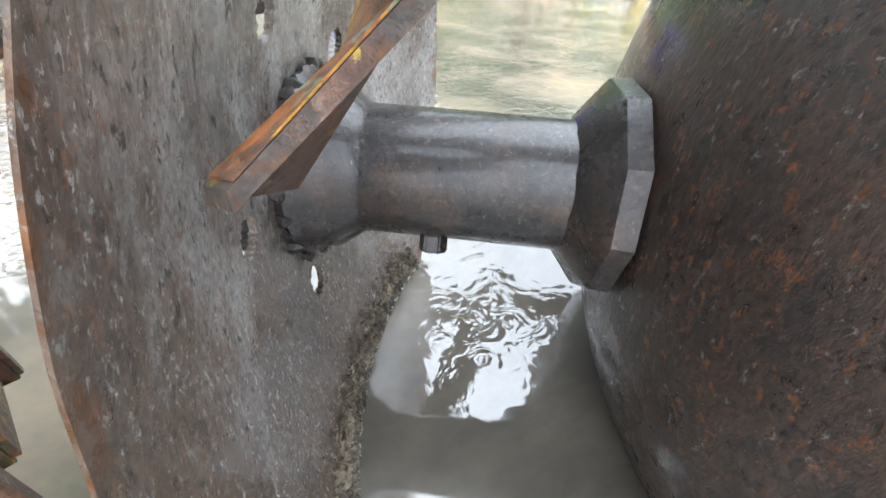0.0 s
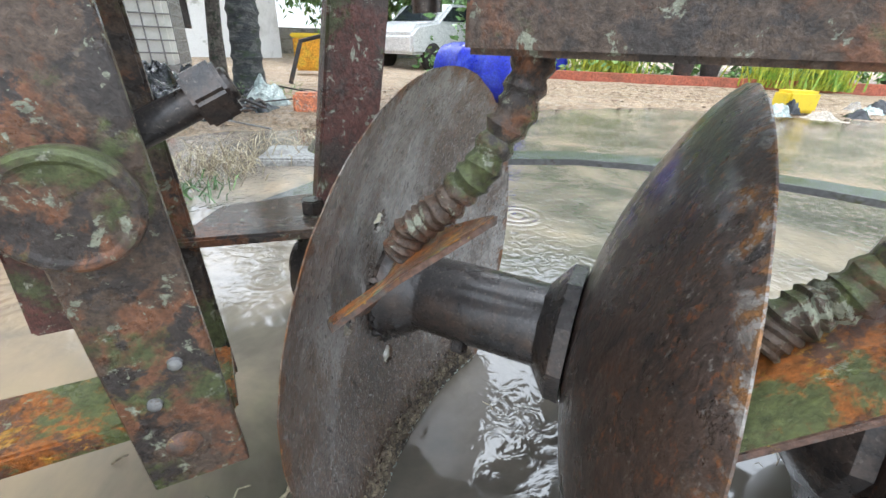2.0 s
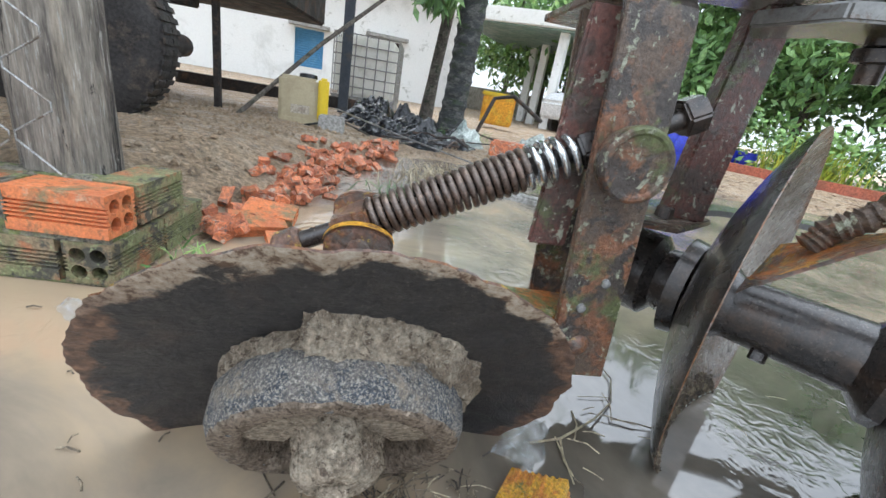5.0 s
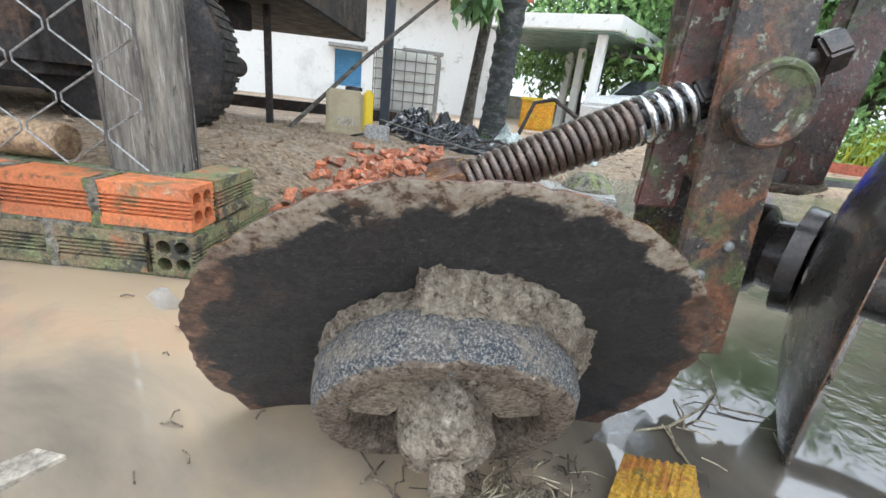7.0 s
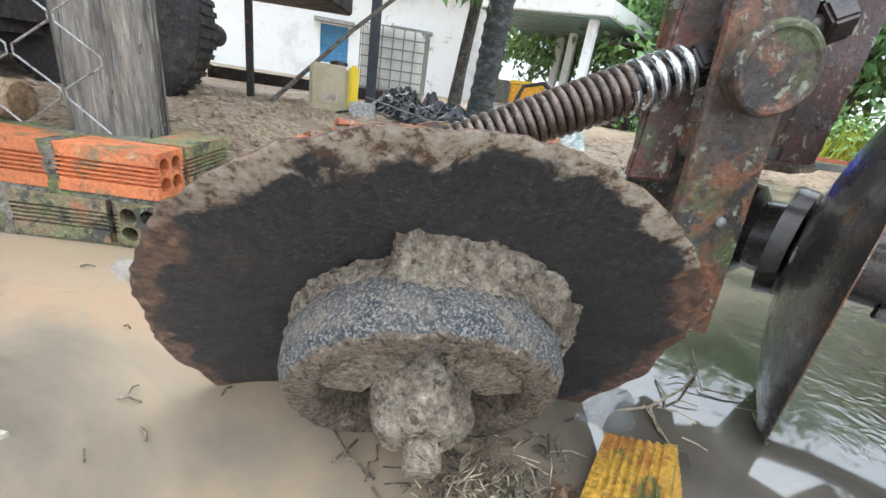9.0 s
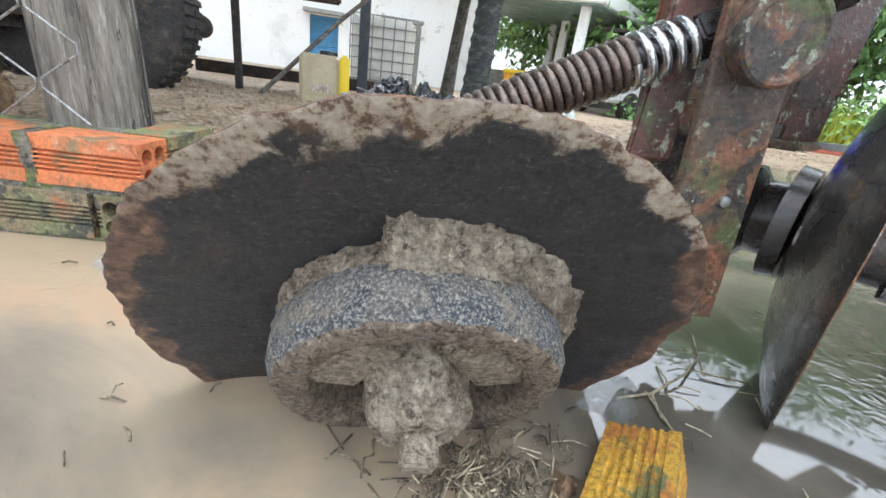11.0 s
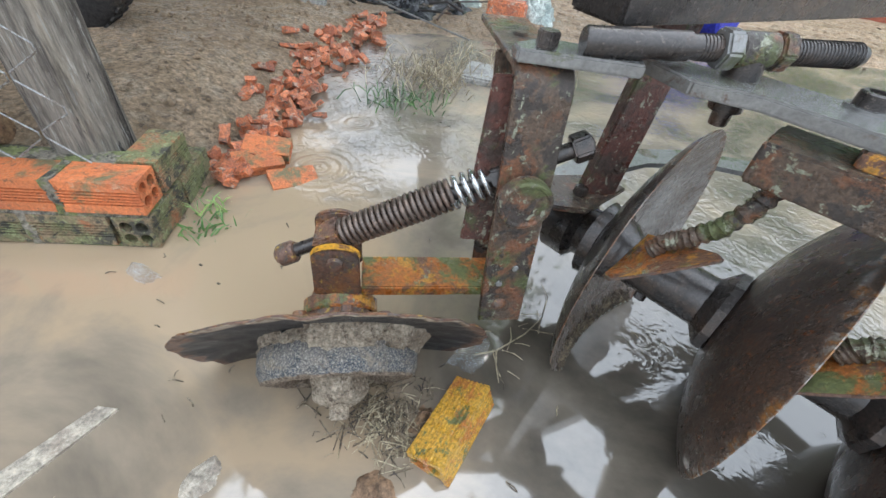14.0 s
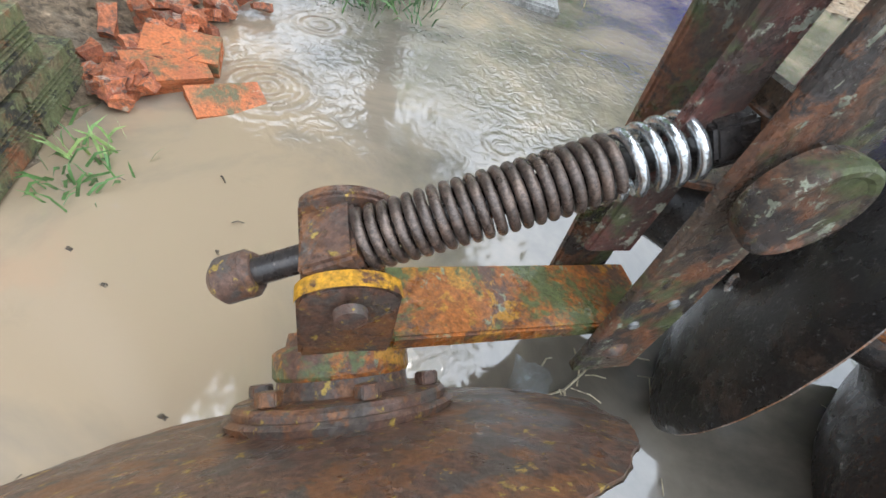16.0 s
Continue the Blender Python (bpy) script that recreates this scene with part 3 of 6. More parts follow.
def plough_disc(k, holes):
    """One concave disc, its hollow side towards +N; k: its place in the gang."""
    depth = DISH + (0.024 if k else 0.0)
    c = RIM_C + N * (PITCH * k + depth - DISH)
    bm = bmesh.new()
    seg = 216
    n, a, b = N, T, UP
    th = 0.006
    hole_r = 0.0142
    radii = [0.045, 0.07, 0.085] + [0.091 + 0.0032 * i for i in range(19)] + [0.16, 0.175, 0.19, 0.215, 0.24, 0.262, 0.28, 0.292, 0.299]

    def place(r, ang, back):
        jag = 0.0 if r < 0.285 else 0.0016 * noise.noise(Vector((math.cos(ang) * 9, math.sin(ang) * 9, k)))
        s = dish_profile(r, RIM_R, depth) - (th if back else 0) * (1.0 if r < 0.285 else max(0.25, 1 - (r - 0.285) / 0.018))
        return c + n * s + (a * math.cos(ang) + b * math.sin(ang)) * (r + jag)
    hole_at = [(q * math.cos(math.radians(h)), q * math.sin(math.radians(h))) for h, q in holes]

    def near_hole(r, ang):
        for hx, hy in hole_at:
            if math.hypot(r * math.cos(ang) - hx, r * math.sin(ang) - hy) < hole_r:
                return True
        return False
    grids = []
    for back in (False, True):
        grids.append([[bm.verts.new(place(r, 2 * math.pi * i / seg, back)) for i in range(seg)] for r in radii])
    open_cells = set()
    for ri in range(len(radii) - 1):
        rm = (radii[ri] + radii[ri + 1]) / 2
        for i in range(seg):
            if near_hole(rm, 2 * math.pi * (i + 0.5) / seg):
                open_cells.add((ri, i))
    for g in grids:
        for ri in range(len(radii) - 1):
            for i in range(seg):
                if (ri, i) not in open_cells:
                    j = (i + 1) % seg
                    bm.faces.new((g[ri][i], g[ri + 1][i], g[ri + 1][j], g[ri][j]))
    f, g = grids
    for i in range(seg):
        j = (i + 1) % seg
        for ri in (0, -1):
            bm.faces.new((f[ri][i], f[ri][j], g[ri][j], g[ri][i]))
    for ri, i in open_cells:
        j = (i + 1) % seg
        for (r1, i1, r2, i2, cell) in ((ri, i, ri, j, (ri - 1, i)), (ri + 1, i, ri + 1, j, (ri + 1, i)), (ri, i, ri + 1, i, (ri, (i - 1) % seg)), (ri, j, ri + 1, j, (ri, j))):
            if cell not in open_cells:
                bm.faces.new((f[r1][i1], f[r2][i2], g[r2][i2], g[r1][i1]))
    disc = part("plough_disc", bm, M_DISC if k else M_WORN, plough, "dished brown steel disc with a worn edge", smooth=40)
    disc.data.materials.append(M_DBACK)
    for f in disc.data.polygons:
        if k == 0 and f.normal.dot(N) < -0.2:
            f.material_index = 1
    return disc


AX0 = RIM_C - N * DISH
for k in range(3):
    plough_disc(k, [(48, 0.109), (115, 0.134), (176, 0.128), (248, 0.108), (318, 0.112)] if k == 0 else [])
# axle spool between the discs
for k in (0, 1):
    o = AX0 + N * PITCH * k
    part("axle_spool", turned(o, N, [(0.0, 0), (0.004, 0.078), (0.012, 0.080), (0.02, 0.074), (0.036, 0.070), (0.040, 0.067), (0.056, 0.0555), (0.062, 0.0545), (0.226, 0.0545), (0.228, 0.052), (0.228, 0)], 56), M_STEEL, plough, "dark worn steel axle spool")
    part("spool_flange", turned(o, N, [(0.218, 0.05), (0.221, 0.057), (0.2415, 0.084), (0.2445, 0.087), (0.2605, 0.088), (0.2605, 0)], 10), M_STEEL, plough, "faceted cast flange at the end of the spool", smooth=25)
    rng = random.Random(5 + k)
    bm = bmesh.new()
    for i in range(46):
        ang = 2 * math.pi * i / 46
        p = o + N * 0.009 + (T * math.cos(ang) + UP * math.sin(ang)) * (0.077 + rng.uniform(-0.004, 0.004))
        lathe(bm, p, N, [(-0.007, 0), (-0.003, 0.006), (0.003, 0.0065), (0.007, 0)], 6)
    tagged(part("weld_bead", roughen(bm, 0.003, 120), M_STEEL, plough, "lumpy grey weld bead"), kind="stuff")
g0 = AX0 + N * 0.117
gd = (T * -0.45 + UP * -0.9).normalized()
part("grease_bolt", hexnut(g0 + gd * 0.052, gd, 0.013, 0.016), M_STEEL, plough, "black hexagonal bolt head")
# bearing and frame beyond the first disc
part("bearing_housing", turned(AX0, N, [(-0.004, 0), (-0.006, 0.085), (-0.03, 0.09), (-0.034, 0.06), (-0.06, 0.058), (-0.075, 0.078), (-0.13, 0.078), (-0.135, 0.05), (-0.165, 0.045), (-0.167, 0)], 40), M_STEEL, plough, "dark greasy bearing housing")
# mud crumbs on the hollow face just above the water line
rng = random.Random(3)
bm = bmesh.new()
for i in range(1500):
    lat = rng.uniform(-0.19, 0.165)
    h = abs(rng.gauss(0, 0.019)) + 0.001
    r = math.hypot(lat, h - RIM_C.z)
    if r > 0.297:
        continue
    p = RIM_C + T * lat + UP * (h - RIM_C.z) + N * (dish_profile(r) + 0.0025)
    d = Vector((rng.uniform(-1, 1), rng.uniform(-1, 1), rng.uniform(-1, 1))).normalized()
    s = rng.uniform(0.0025, 0.0075)
    e = d.orthogonal().normalized() * s * rng.uniform(0.25, 0.5)
    v = [bm.verts.new(p + d * s), bm.verts.new(p + e), bm.verts.new(p - d * s), bm.verts.new(p - e), bm.verts.new(p + d.cross(e) * 0.6), bm.verts.new(p - d.cross(e) * 0.6)]
    for q in ((0, 1, 4), (1, 2, 4), (2, 3, 4), (3, 0, 4), (1, 0, 5), (2, 1, 5), (3, 2, 5), (0, 3, 5)):
        bm.faces.new([v[j] for j in q])
tagged(part("plant_litter", bm, M_DEBRIS, plough, "brown crumbs of floating plant litter", smooth=0), kind="stuff")

pts = []
for i in range(60):
    lat = -0.176 + 0.345 * i / 59
    r = min(0.298, math.hypot(lat, RIM_C.z))
    pts.append(RIM_C + T * lat - UP * (RIM_C.z - 0.0012) + N * (dish_profile(r) + 0.0015 + 0.0012 * math.sin(i * 1.7)))
tagged(lone("foam_line", tube(pts, [0.0017 + 0.0007 * math.sin(i * 2.3) for i in range(60)], 6), M_TARP, "thin white line of foam where a disc enters the water", "foam"), kind="stuff")

# ---- wheel bracket: two cheeks under a strap ----
A = V(0.825, 0.565, 0).normalized()
NB = V(A.y, -A.x, 0)
CB, CT = V(-0.266, 0.392, 0.15), V(-0.297, 0.392, 0.632)


def cheek(mid_b, mid_t, half_b, half_t, vec):
    pts = [mid_b - A * half_b, mid_b + A * half_b, mid_t + A * half_t, mid_t - A * half_t]
    return prism(pts, vec, 0.003)


def bent_strap():
    """Front cheek, round bend and top flat, one plate."""
    bm = bmesh.new()
    line = [CB, CB.lerp(CT, 0.5), CB.lerp(CT, 0.93)]
    for i in range(1, 7):
        k = math.pi / 2 * i / 6
        line.append(CB.lerp(CT, 0.93) + UP * 0.033 * math.sin(k) - NB * 0.033 * (1 - math.cos(k)))
    end = line[-1] - NB * 0.25
    line.append(end)
    th, half = 0.012, 0.043
    rows = []
    for i, p in enumerate(line):
        t = (line[min(i + 1, len(line) - 1)] - line[max(i - 1, 0)]).normalized()
        out = A.cross(t).normalized()
        rows.append([bm.verts.new(q) for q in (p - A * half, p + A * half, p + A * half + out * th, p - A * half + out * th)])
    for a, b in zip(rows, rows[1:]):
        for j in range(4):
            bm.faces.new((a[j], a[(j + 1) % 4], b[(j + 1) % 4], b[j]))
    bm.faces.new(rows[0])
    bm.faces.new(rows[-1][::-1])
    return bevelled(bm, 0.002, 1)


part("bracket_strap", bent_strap(), M_PAINT, plough, "bent steel strap with mossy flaking paint")
RB, RT = CB - NB * 0.125 + UP * 0.015, CT - NB * 0.125 - UP * 0.005
part("rear_cheek", cheek(RB, RT, 0.04, 0.043, NB * 0.012), M_PAINT, plough, "mossy brown rear cheek plate")
part("inner_plate", prism([CB.lerp(CT, 0.36) - NB * 0.03 - A * 0.035, CB.lerp(CT, 0.36) - NB * 0.03 - A * 0.088, CB.lerp(CT, 0.97) - NB * 0.03 - A * 0.062, CB.lerp(CT, 0.97) - NB * 0.03 - A * 0.02], -NB * 0.01), M_REDBRN, plough, "red-brown guide plate")
wc = V(-0.268, 0.358, 0.452)
part("pivot_washer", turned(wc - NB * 0.004 + A * 0.0, NB, [(-0.01, 0), (-0.01, 0.042), (0.006, 0.044), (0.012, 0.043), (0.0145, 0.04), (0.0145, 0.036), (0.0122, 0.033), (0.0122, 0.02), (0.013, 0.008), (0.0135, 0.0)], 48), M_PAINT, plough, "round rusty pivot pin head")
pb = V(-0.263, 0.374, 0.199)
part("pivot_bolt", turned(pb - NB * 0.014, NB, [(0, 0), (0, 0.017), (0.008, 0.016), (0.013, 0.01), (0.015, 0)], 20), M_RUSTED, plough, "round rusty bolt head")
for s in (0.30, 0.22):
    part("small_stud", turned(CB.lerp(CT, s) + A * (0.012 if s == 0.30 else -0.014) + NB * 0.011, NB, [(0, 0), (0, 0.007), (0.004, 0.006), (0.006, 0)], 14), M_GREYPL, plough)

# swing arm and yoke of the furrow wheel
a0, a1 = V(-0.512, 0.262, 0.222), V(-0.255, 0.45, 0.215)
ad = (a1 - a0).normalized()
aw = V(ad.y, -ad.x, 0).normalized()
part("swing_arm", block((a0 + a1) / 2 - aw * 0.013, a1 - a0, aw * 0.088, UP * 0.024), M_ORANGE, plough, "flat arm in mossy orange paint")
YA = V(0.82, 0.57, 0).normalized()
YN = V(YA.y, -YA.x, 0)


def lug(mid, h, half, th):
    pts = [mid - YA * half, mid + YA * half]
    r = half * 0.98
    for i in range(0, 13):
        k = math.pi * i / 12
        pts.append(mid + YA * r * math.cos(k) + UP * (h - r * 0.55 + r * 0.55 * math.sin(k)))
    return prism(pts, -YN * th, 0.003)


ymid = V(-0.527, 0.209, 0.218)
front_lug = part("yoke_lug", lug(ymid, 0.112, 0.042, 0.014), M_RUSTED, plough, "rounded rusty yoke lug with yellow paint on its crown")
part("yoke_lug", lug(ymid - YN * 0.075 + UP * 0.01, 0.125, 0.042, 0.014), M_RUSTED, plough, "rounded rusty yoke lug")
pts = [ymid + YN * 0.0008 + YA * 0.0425 * math.cos(math.pi * i / 14) + UP * (0.112 - 0.0226 + 0.0240 * math.sin(math.pi * i / 14)) for i in range(15)]
bm = bmesh.new()
for p, q in zip(pts, pts[1:]):
    bm.faces.new([bm.verts.new(v) for v in (p, q, q - YN * 0.0155, p - YN * 0.0155)])
part("paint_band", bm, M_YELLOW, front_lug, "worn yellow paint")
part("lug_pin", turned(V(-0.521, 0.200, 0.303) + YN * -0.004, YN, [(0, 0), (0, 0.014), (0.008, 0.013), (0.009, 0)], 18), M_RUSTED, plough)

# furrow wheel: dished disc, flange, collar, hub
WC, WN, WR = V(-0.501, 0.177, 0.122), V(0.531, -0.712, -0.459).normalized(), 0.283
_, WA, WB = frame_of(WN)


def chew(k, s, r):
    if r < 0.2:
        return (0, 0)
    f = (r - 0.2) / 0.083
    e = noise.noise(Vector((math.cos(k) * 4, math.sin(k) * 4, 2))) * 0.004 + noise.noise(Vector((math.cos(k) * 22, math.sin(k) * 22, 5))) * 0.0045
    return (noise.noise(Vector((math.cos(k) * 6, math.sin(k) * 6, 8))) * 0.006 * f, e * f)


wheel = part("furrow_wheel", turned(WC, WN, [(-0.020, 0.03), (-0.020, 0.10), (-0.018, 0.14), (-0.015, 0.18), (-0.011, 0.22), (-0.004, 0.255), (0.002, 0.275), (0.004, 0.283), (0.007, 0.282)], 180, chew), M_RUSTED, plough, "large rusty dished furrow wheel with a chewed edge")
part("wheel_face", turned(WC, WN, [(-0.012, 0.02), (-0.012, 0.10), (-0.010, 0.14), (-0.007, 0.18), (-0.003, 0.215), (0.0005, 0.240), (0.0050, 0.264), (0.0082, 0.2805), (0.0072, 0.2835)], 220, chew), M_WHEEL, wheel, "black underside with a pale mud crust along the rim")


part("flange", turned(WC, WN, [(-0.018, 0.0), (-0.018, 0.112), (-0.026, 0.116), (-0.03, 0.112), (-0.03, 0.108), (-0.036, 0.108), (-0.04, 0.105), (-0.042, 0.07), (-0.06, 0.066), (-0.06, 0)], 64), M_RUSTED, wheel, "round rusty bolting flange")
part("collar", turned(WC, WN, [(-0.058, 0), (-0.058, 0.068), (-0.062, 0.071), (-0.085, 0.071), (-0.089, 0.066), (-0.092, 0.058), (-0.105, 0.055), (-0.105, 0)], 56), M_ORANGE, wheel, "orange painted bearing collar")
for i in range(6):
    k = 2 * math.pi * i / 6 + 0.35
    part("flange_bolt", hexnut(WC - WN * 0.041 + (WA * math.cos(k) + WB * math.sin(k)) * 0.09, -WN, 0.013, 0.013), M_RUSTED, wheel)


def lumps(amount, scale, seed):
    def f(k, s, r):
        p = Vector((math.cos(k) * scale, math.sin(k) * scale, s * 40 + seed))
        return (noise.noise(p) * amount, noise.noise(p + Vector((5, 5, 5))) * amount)
    return f


def caked(k, s, r):
    """Mud clings to the upper and one side sector of the hub; elsewhere only a thin crust."""
    d = math.degrees(k) % 360
    on = max(0.0, min(1.0, (d - 168) / 14)) * max(0.0, min(1.0, (288 - d) / 3))
    p = Vector((math.cos(k) * 5, math.sin(k) * 5, s * 40))
    e = noise.noise(p) * 0.008 + noise.noise(p * 3.1) * 0.004
    if r < 0.146:
        return (0, 0)
    return (e, e - (1 - on) * (r - 0.141) * 0.85)


def dense(profile, step):
    """The profile with points no further apart than step."""
    out = [profile[0]]
    for (s0, r0), (s1, r1) in zip(profile, profile[1:]):
        n = max(1, int(math.hypot(s1 - s0, r1 - r0) / step))
        out += [(s0 + (s1 - s0) * i / n, r0 + (r1 - r0) * i / n) for i in range(1, n + 1)]
    return out


part("hub_ring", turned(WC, WN, [(-0.011, 0.10), (-0.002, 0.128), (0.010, 0.142), (0.018, 0.1465), (0.028, 0.1475), (0.052, 0.1455), (0.064, 0.140), (0.0675, 0.136), (0.068, 0.118), (0.066, 0.112), (0.05, 0.106), (0.03, 0.10), (0.0, 0.095)], 96, lumps(0.0018, 6, 0)), M_HUB, wheel, "blue-black cast hub ring speckled with dried mud")
part("ring_face", roughen(roughen(turned(WC, WN, dense([(0.0655, 0.139), (0.0692, 0.1365), (0.0700, 0.128), (0.0695, 0.114), (0.064, 0.1060), (0.05, 0.102), (0.03, 0.096), (0.014, 0.09), (0.010, 0.05)], 0.004), 150, lumps(0.0016, 7, 4)), 0.002, 60), 0.0016, 180), M_RINGMUD, wheel, "brown muddy lower face of the hub ring")
part("mud_cake", roughen(roughen(turned(WC, WN, dense([(-0.010, 0.176), (-0.003, 0.170), (0.006, 0.162), (0.014, 0.1535), (0.022, 0.1500), (0.026, 0.147), (0.016, 0.12)], 0.004), 220, caked), 0.0045, 60), 0.003, 190), M_HUBMUD, wheel, "dried grey mud packed round the hub")
part("hub_centre", roughen(roughen(turned(WC, WN, dense([(0.0, 0.06), (0.03, 0.056), (0.05, 0.052), (0.068, 0.050), (0.085, 0.050), (0.098, 0.046), (0.106, 0.038), (0.11, 0.018), (0.11, 0)], 0.004), 110, lumps(0.005, 4, 8)), 0.004, 45), 0.0022, 170), M_HUBMUD, wheel, "mud-covered wheel hub")
for i in range(3):
    k = 2 * math.pi * i / 3 + 1.62
    d = WA * math.cos(k) + WB * math.sin(k)
    side = WN.cross(d)
    part("hub_spoke", roughen(prism([WC + WN * 0.01 + d * 0.04 - side * 0.05, WC + WN * 0.01 + d * 0.04 + side * 0.05, WC + WN * 0.01 + d * 0.125 + side * 0.066, WC + WN * 0.01 + d * 0.125 - side * 0.066], WN * 0.047, 0.008), 0.005, 40), M_HUBMUD, wheel)
sq = WC + WN * 0.106
part("square_stub", prism([sq + WA * 0.017 + WB * 0.015, sq - WA * 0.017 + WB * 0.015, sq - WA * 0.017 - WB * 0.015, sq + WA * 0.017 - WB * 0.015], WN * 0.030, 0.003), M_HUBMUD, wheel, "square shaft stub")

# ---- tension spring ----
S0 = V(-0.628, 0.198, 0.277)
SD = V(0.281, 0.193, 0.169).normalized()
part("rod_knob", turned(S0, SD, [(-0.02, 0), (-0.02, 0.014), (-0.012, 0.021), (0.012, 0.021), (0.018, 0.016), (0.018, 0)], 24), M_RUSTED, plough, "rusty knob on the spring rod")
part("spring_rod", rod(S0 + SD * 0.015, S0 + SD * 0.46, 0.0125), M_STEEL, plough)
part("cross_block", block(S0 + SD * 0.088, SD * 0.048, YA.cross(UP) * 0.062, SD.cross(YN).normalized() * 0.042, 0.004), M_RUSTED, plough, "square pivot block")
_, SA, SB = frame_of(SD)


def coil(s0, s1, turns, r0, r1, wire):
    pts = []
    for i in range(int(turns * 26) + 1):
        f = i / (turns * 26)
        k = 2 * math.pi * turns * f
        r = r0 + (r1 - r0) * f
        pts.append(S0 + SD * (s0 + (s1 - s0) * f) + (SA * math.cos(k) + SB * math.sin(k)) * r)
    return tube(pts, wire, 12)


part("coil_spring", coil(0.108, 0.318, 20, 0.0235, 0.0245, 0.0046), M_SPRING, plough, "brown coil spring")
part("coil_spring_end", coil(0.318, 0.388, 4.6, 0.0245, 0.025, 0.005), M_BRIGHT, plough, "bright bare coils of the spring")
part("spring_nut", hexnut(S0 + SD * 0.388, SD, 0.026, 0.034), M_STEEL, plough)
part("threaded_end", rod(S0 + SD * 0.42, S0 + SD * 0.56, 0.014), M_STEEL, plough)
part("rod_end_nut", hexnut(S0 + SD * 0.525, SD, 0.026, 0.03), M_STEEL, plough)
part("rod_guide", block(S0 + SD * 0.435, SD * 0.03, NB * 0.10, UP * 0.06, 0.012), M_PAINT, plough, "rounded mossy guide lug")

# ---- top frame ----
r0, r1 = V(-0.266, 0.42, 0.676), V(0.067, 0.618, 0.695)
rd = (r1 - r0).normalized()
rl = (r1 - r0).length
part("adjuster_rod", turned(r0, rd, [(0, 0), (0, 0.017), (0.003, 0.019), (rl * 0.36, 0.019), (rl * 0.365, 0.016), (rl - 0.01, 0.016), (rl, 0.012), (rl, 0)], 28), M_STEEL, plough, "brown adjuster rod with a threaded end")
bm = bmesh.new()
for i in range(46):
    lathe(bm, r0 + rd * (rl * (0.4 + 0.58 * i / 46)), rd, [(0, 0.0155), (0.0012, 0.0172), (0.0024, 0.0155)], 20)
part("thread", bm, M_STEEL, plough)
part("rod_nut", hexnut(r0 + rd * (rl * 0.47), rd, 0.028, 0.024), M_GREYPL, plough, "wet steel hexagon nut")
part("rod_sleeve", rod(r0 + rd * (rl * 0.53), r0 + rd * (rl * 0.66), 0.023, 24), M_PAINT, plough, "rusty swivel sleeve")
part("rod_nut", hexnut(r0 + rd * (rl * 0.665), rd, 0.027, 0.022), M_PAINT, plough)
sw = r0 + rd * (rl * 0.6)
tip = V(-0.060, 0.546, 0.584)
part("swivel_bolt", turned(sw, tip - sw, [(0, 0.02), (0.03, 0.024), (0.045, 0.024), (0.047, 0.016), (0.062, 0.016), (0.066, 0.024), (0.08, 0.024), (0.082, 0.014), ((tip - sw).length, 0.013), ((tip - sw).length, 0)], 20), M_STEEL, plough, "dark swivel bolt with nuts")
part("link_plate", prism([V(-0.352, 0.395, 0.643), V(-0.335, 0.372, 0.643), V(-0.18, 0.44, 0.643), V(-0.20, 0.50, 0.643), V(-0.33, 0.455, 0.643)], UP * 0.018), M_GREYPL, plough, "wet grey link plate")
bq = V(-0.308, 0.405, 0.661)
part("link_bolt", hexnut(bq, UP, 0.016, 0.022), M_STEEL, plough, "dark hexagon bolt")
bz = CT - NB * 0.15 + UP * 0.006
part("strap_bolt", hexnut(bz, UP, 0.013, 0.010), M_PAINT, plough)
part("strap_washer", turned(bz - UP * 0.002, UP, [(0, 0), (0, 0.022), (0.003, 0.022), (0.003, 0)], 24), M_PAINT, plough)
FAR = N * 0.75
part("frame_bar", prism([V(-0.20, 0.53, 0.632), V(-0.121, 0.463, 0.632), V(-0.035, 0.470, 0.632), V(-0.015, 0.464, 0.632), V(-0.015, 0.464, 0.632) + FAR, V(-0.03, 0.585, 0.632) + FAR, V(-0.03, 0.585, 0.632), V(-0.117, 0.560, 0.632), V(-0.19, 0.60, 0.632)], UP * 0.02), M_GREYPL, plough, "long flat frame bar shining with rain")
for k in (0, 1):
    p = V(0.084, 0.53, 0.652) + N * 0.3 * k
    part("frame_bolt_washer", turned(p, UP, [(0, 0), (0, 0.027), (0.004, 0.027), (0.004, 0)], 28), M_GREYPL, plough)
    part("frame_bolt", turned(p, UP, [(0.004, 0), (0.004, 0.02), (0.02, 0.02), (0.022, 0.018), (0.022, 0.012), (0.014, 0.012), (0.014, 0)], 24), M_STEEL, plough, "socket head bolt")
bo = V(-0.017, 0.437, 0.554)
part("beam", prism([bo, bo + N * 0.85, bo + N * 0.85 + T * 0.105, bo + T * 0.105], UP * 0.057, 0.004), M_PAINT, plough, "heavy rectangular beam in blistered brown paint")
part("beam_pad", prism([bo + N * 0.09 + T * 0.02 + UP * 0.056, bo + N * 0.25 + T * 0.02 + UP * 0.056, bo + N * 0.25 + T * 0.1 + UP * 0.056, bo + N * 0.09 + T * 0.1 + UP * 0.056], UP * 0.022), M_ORANGE, plough)
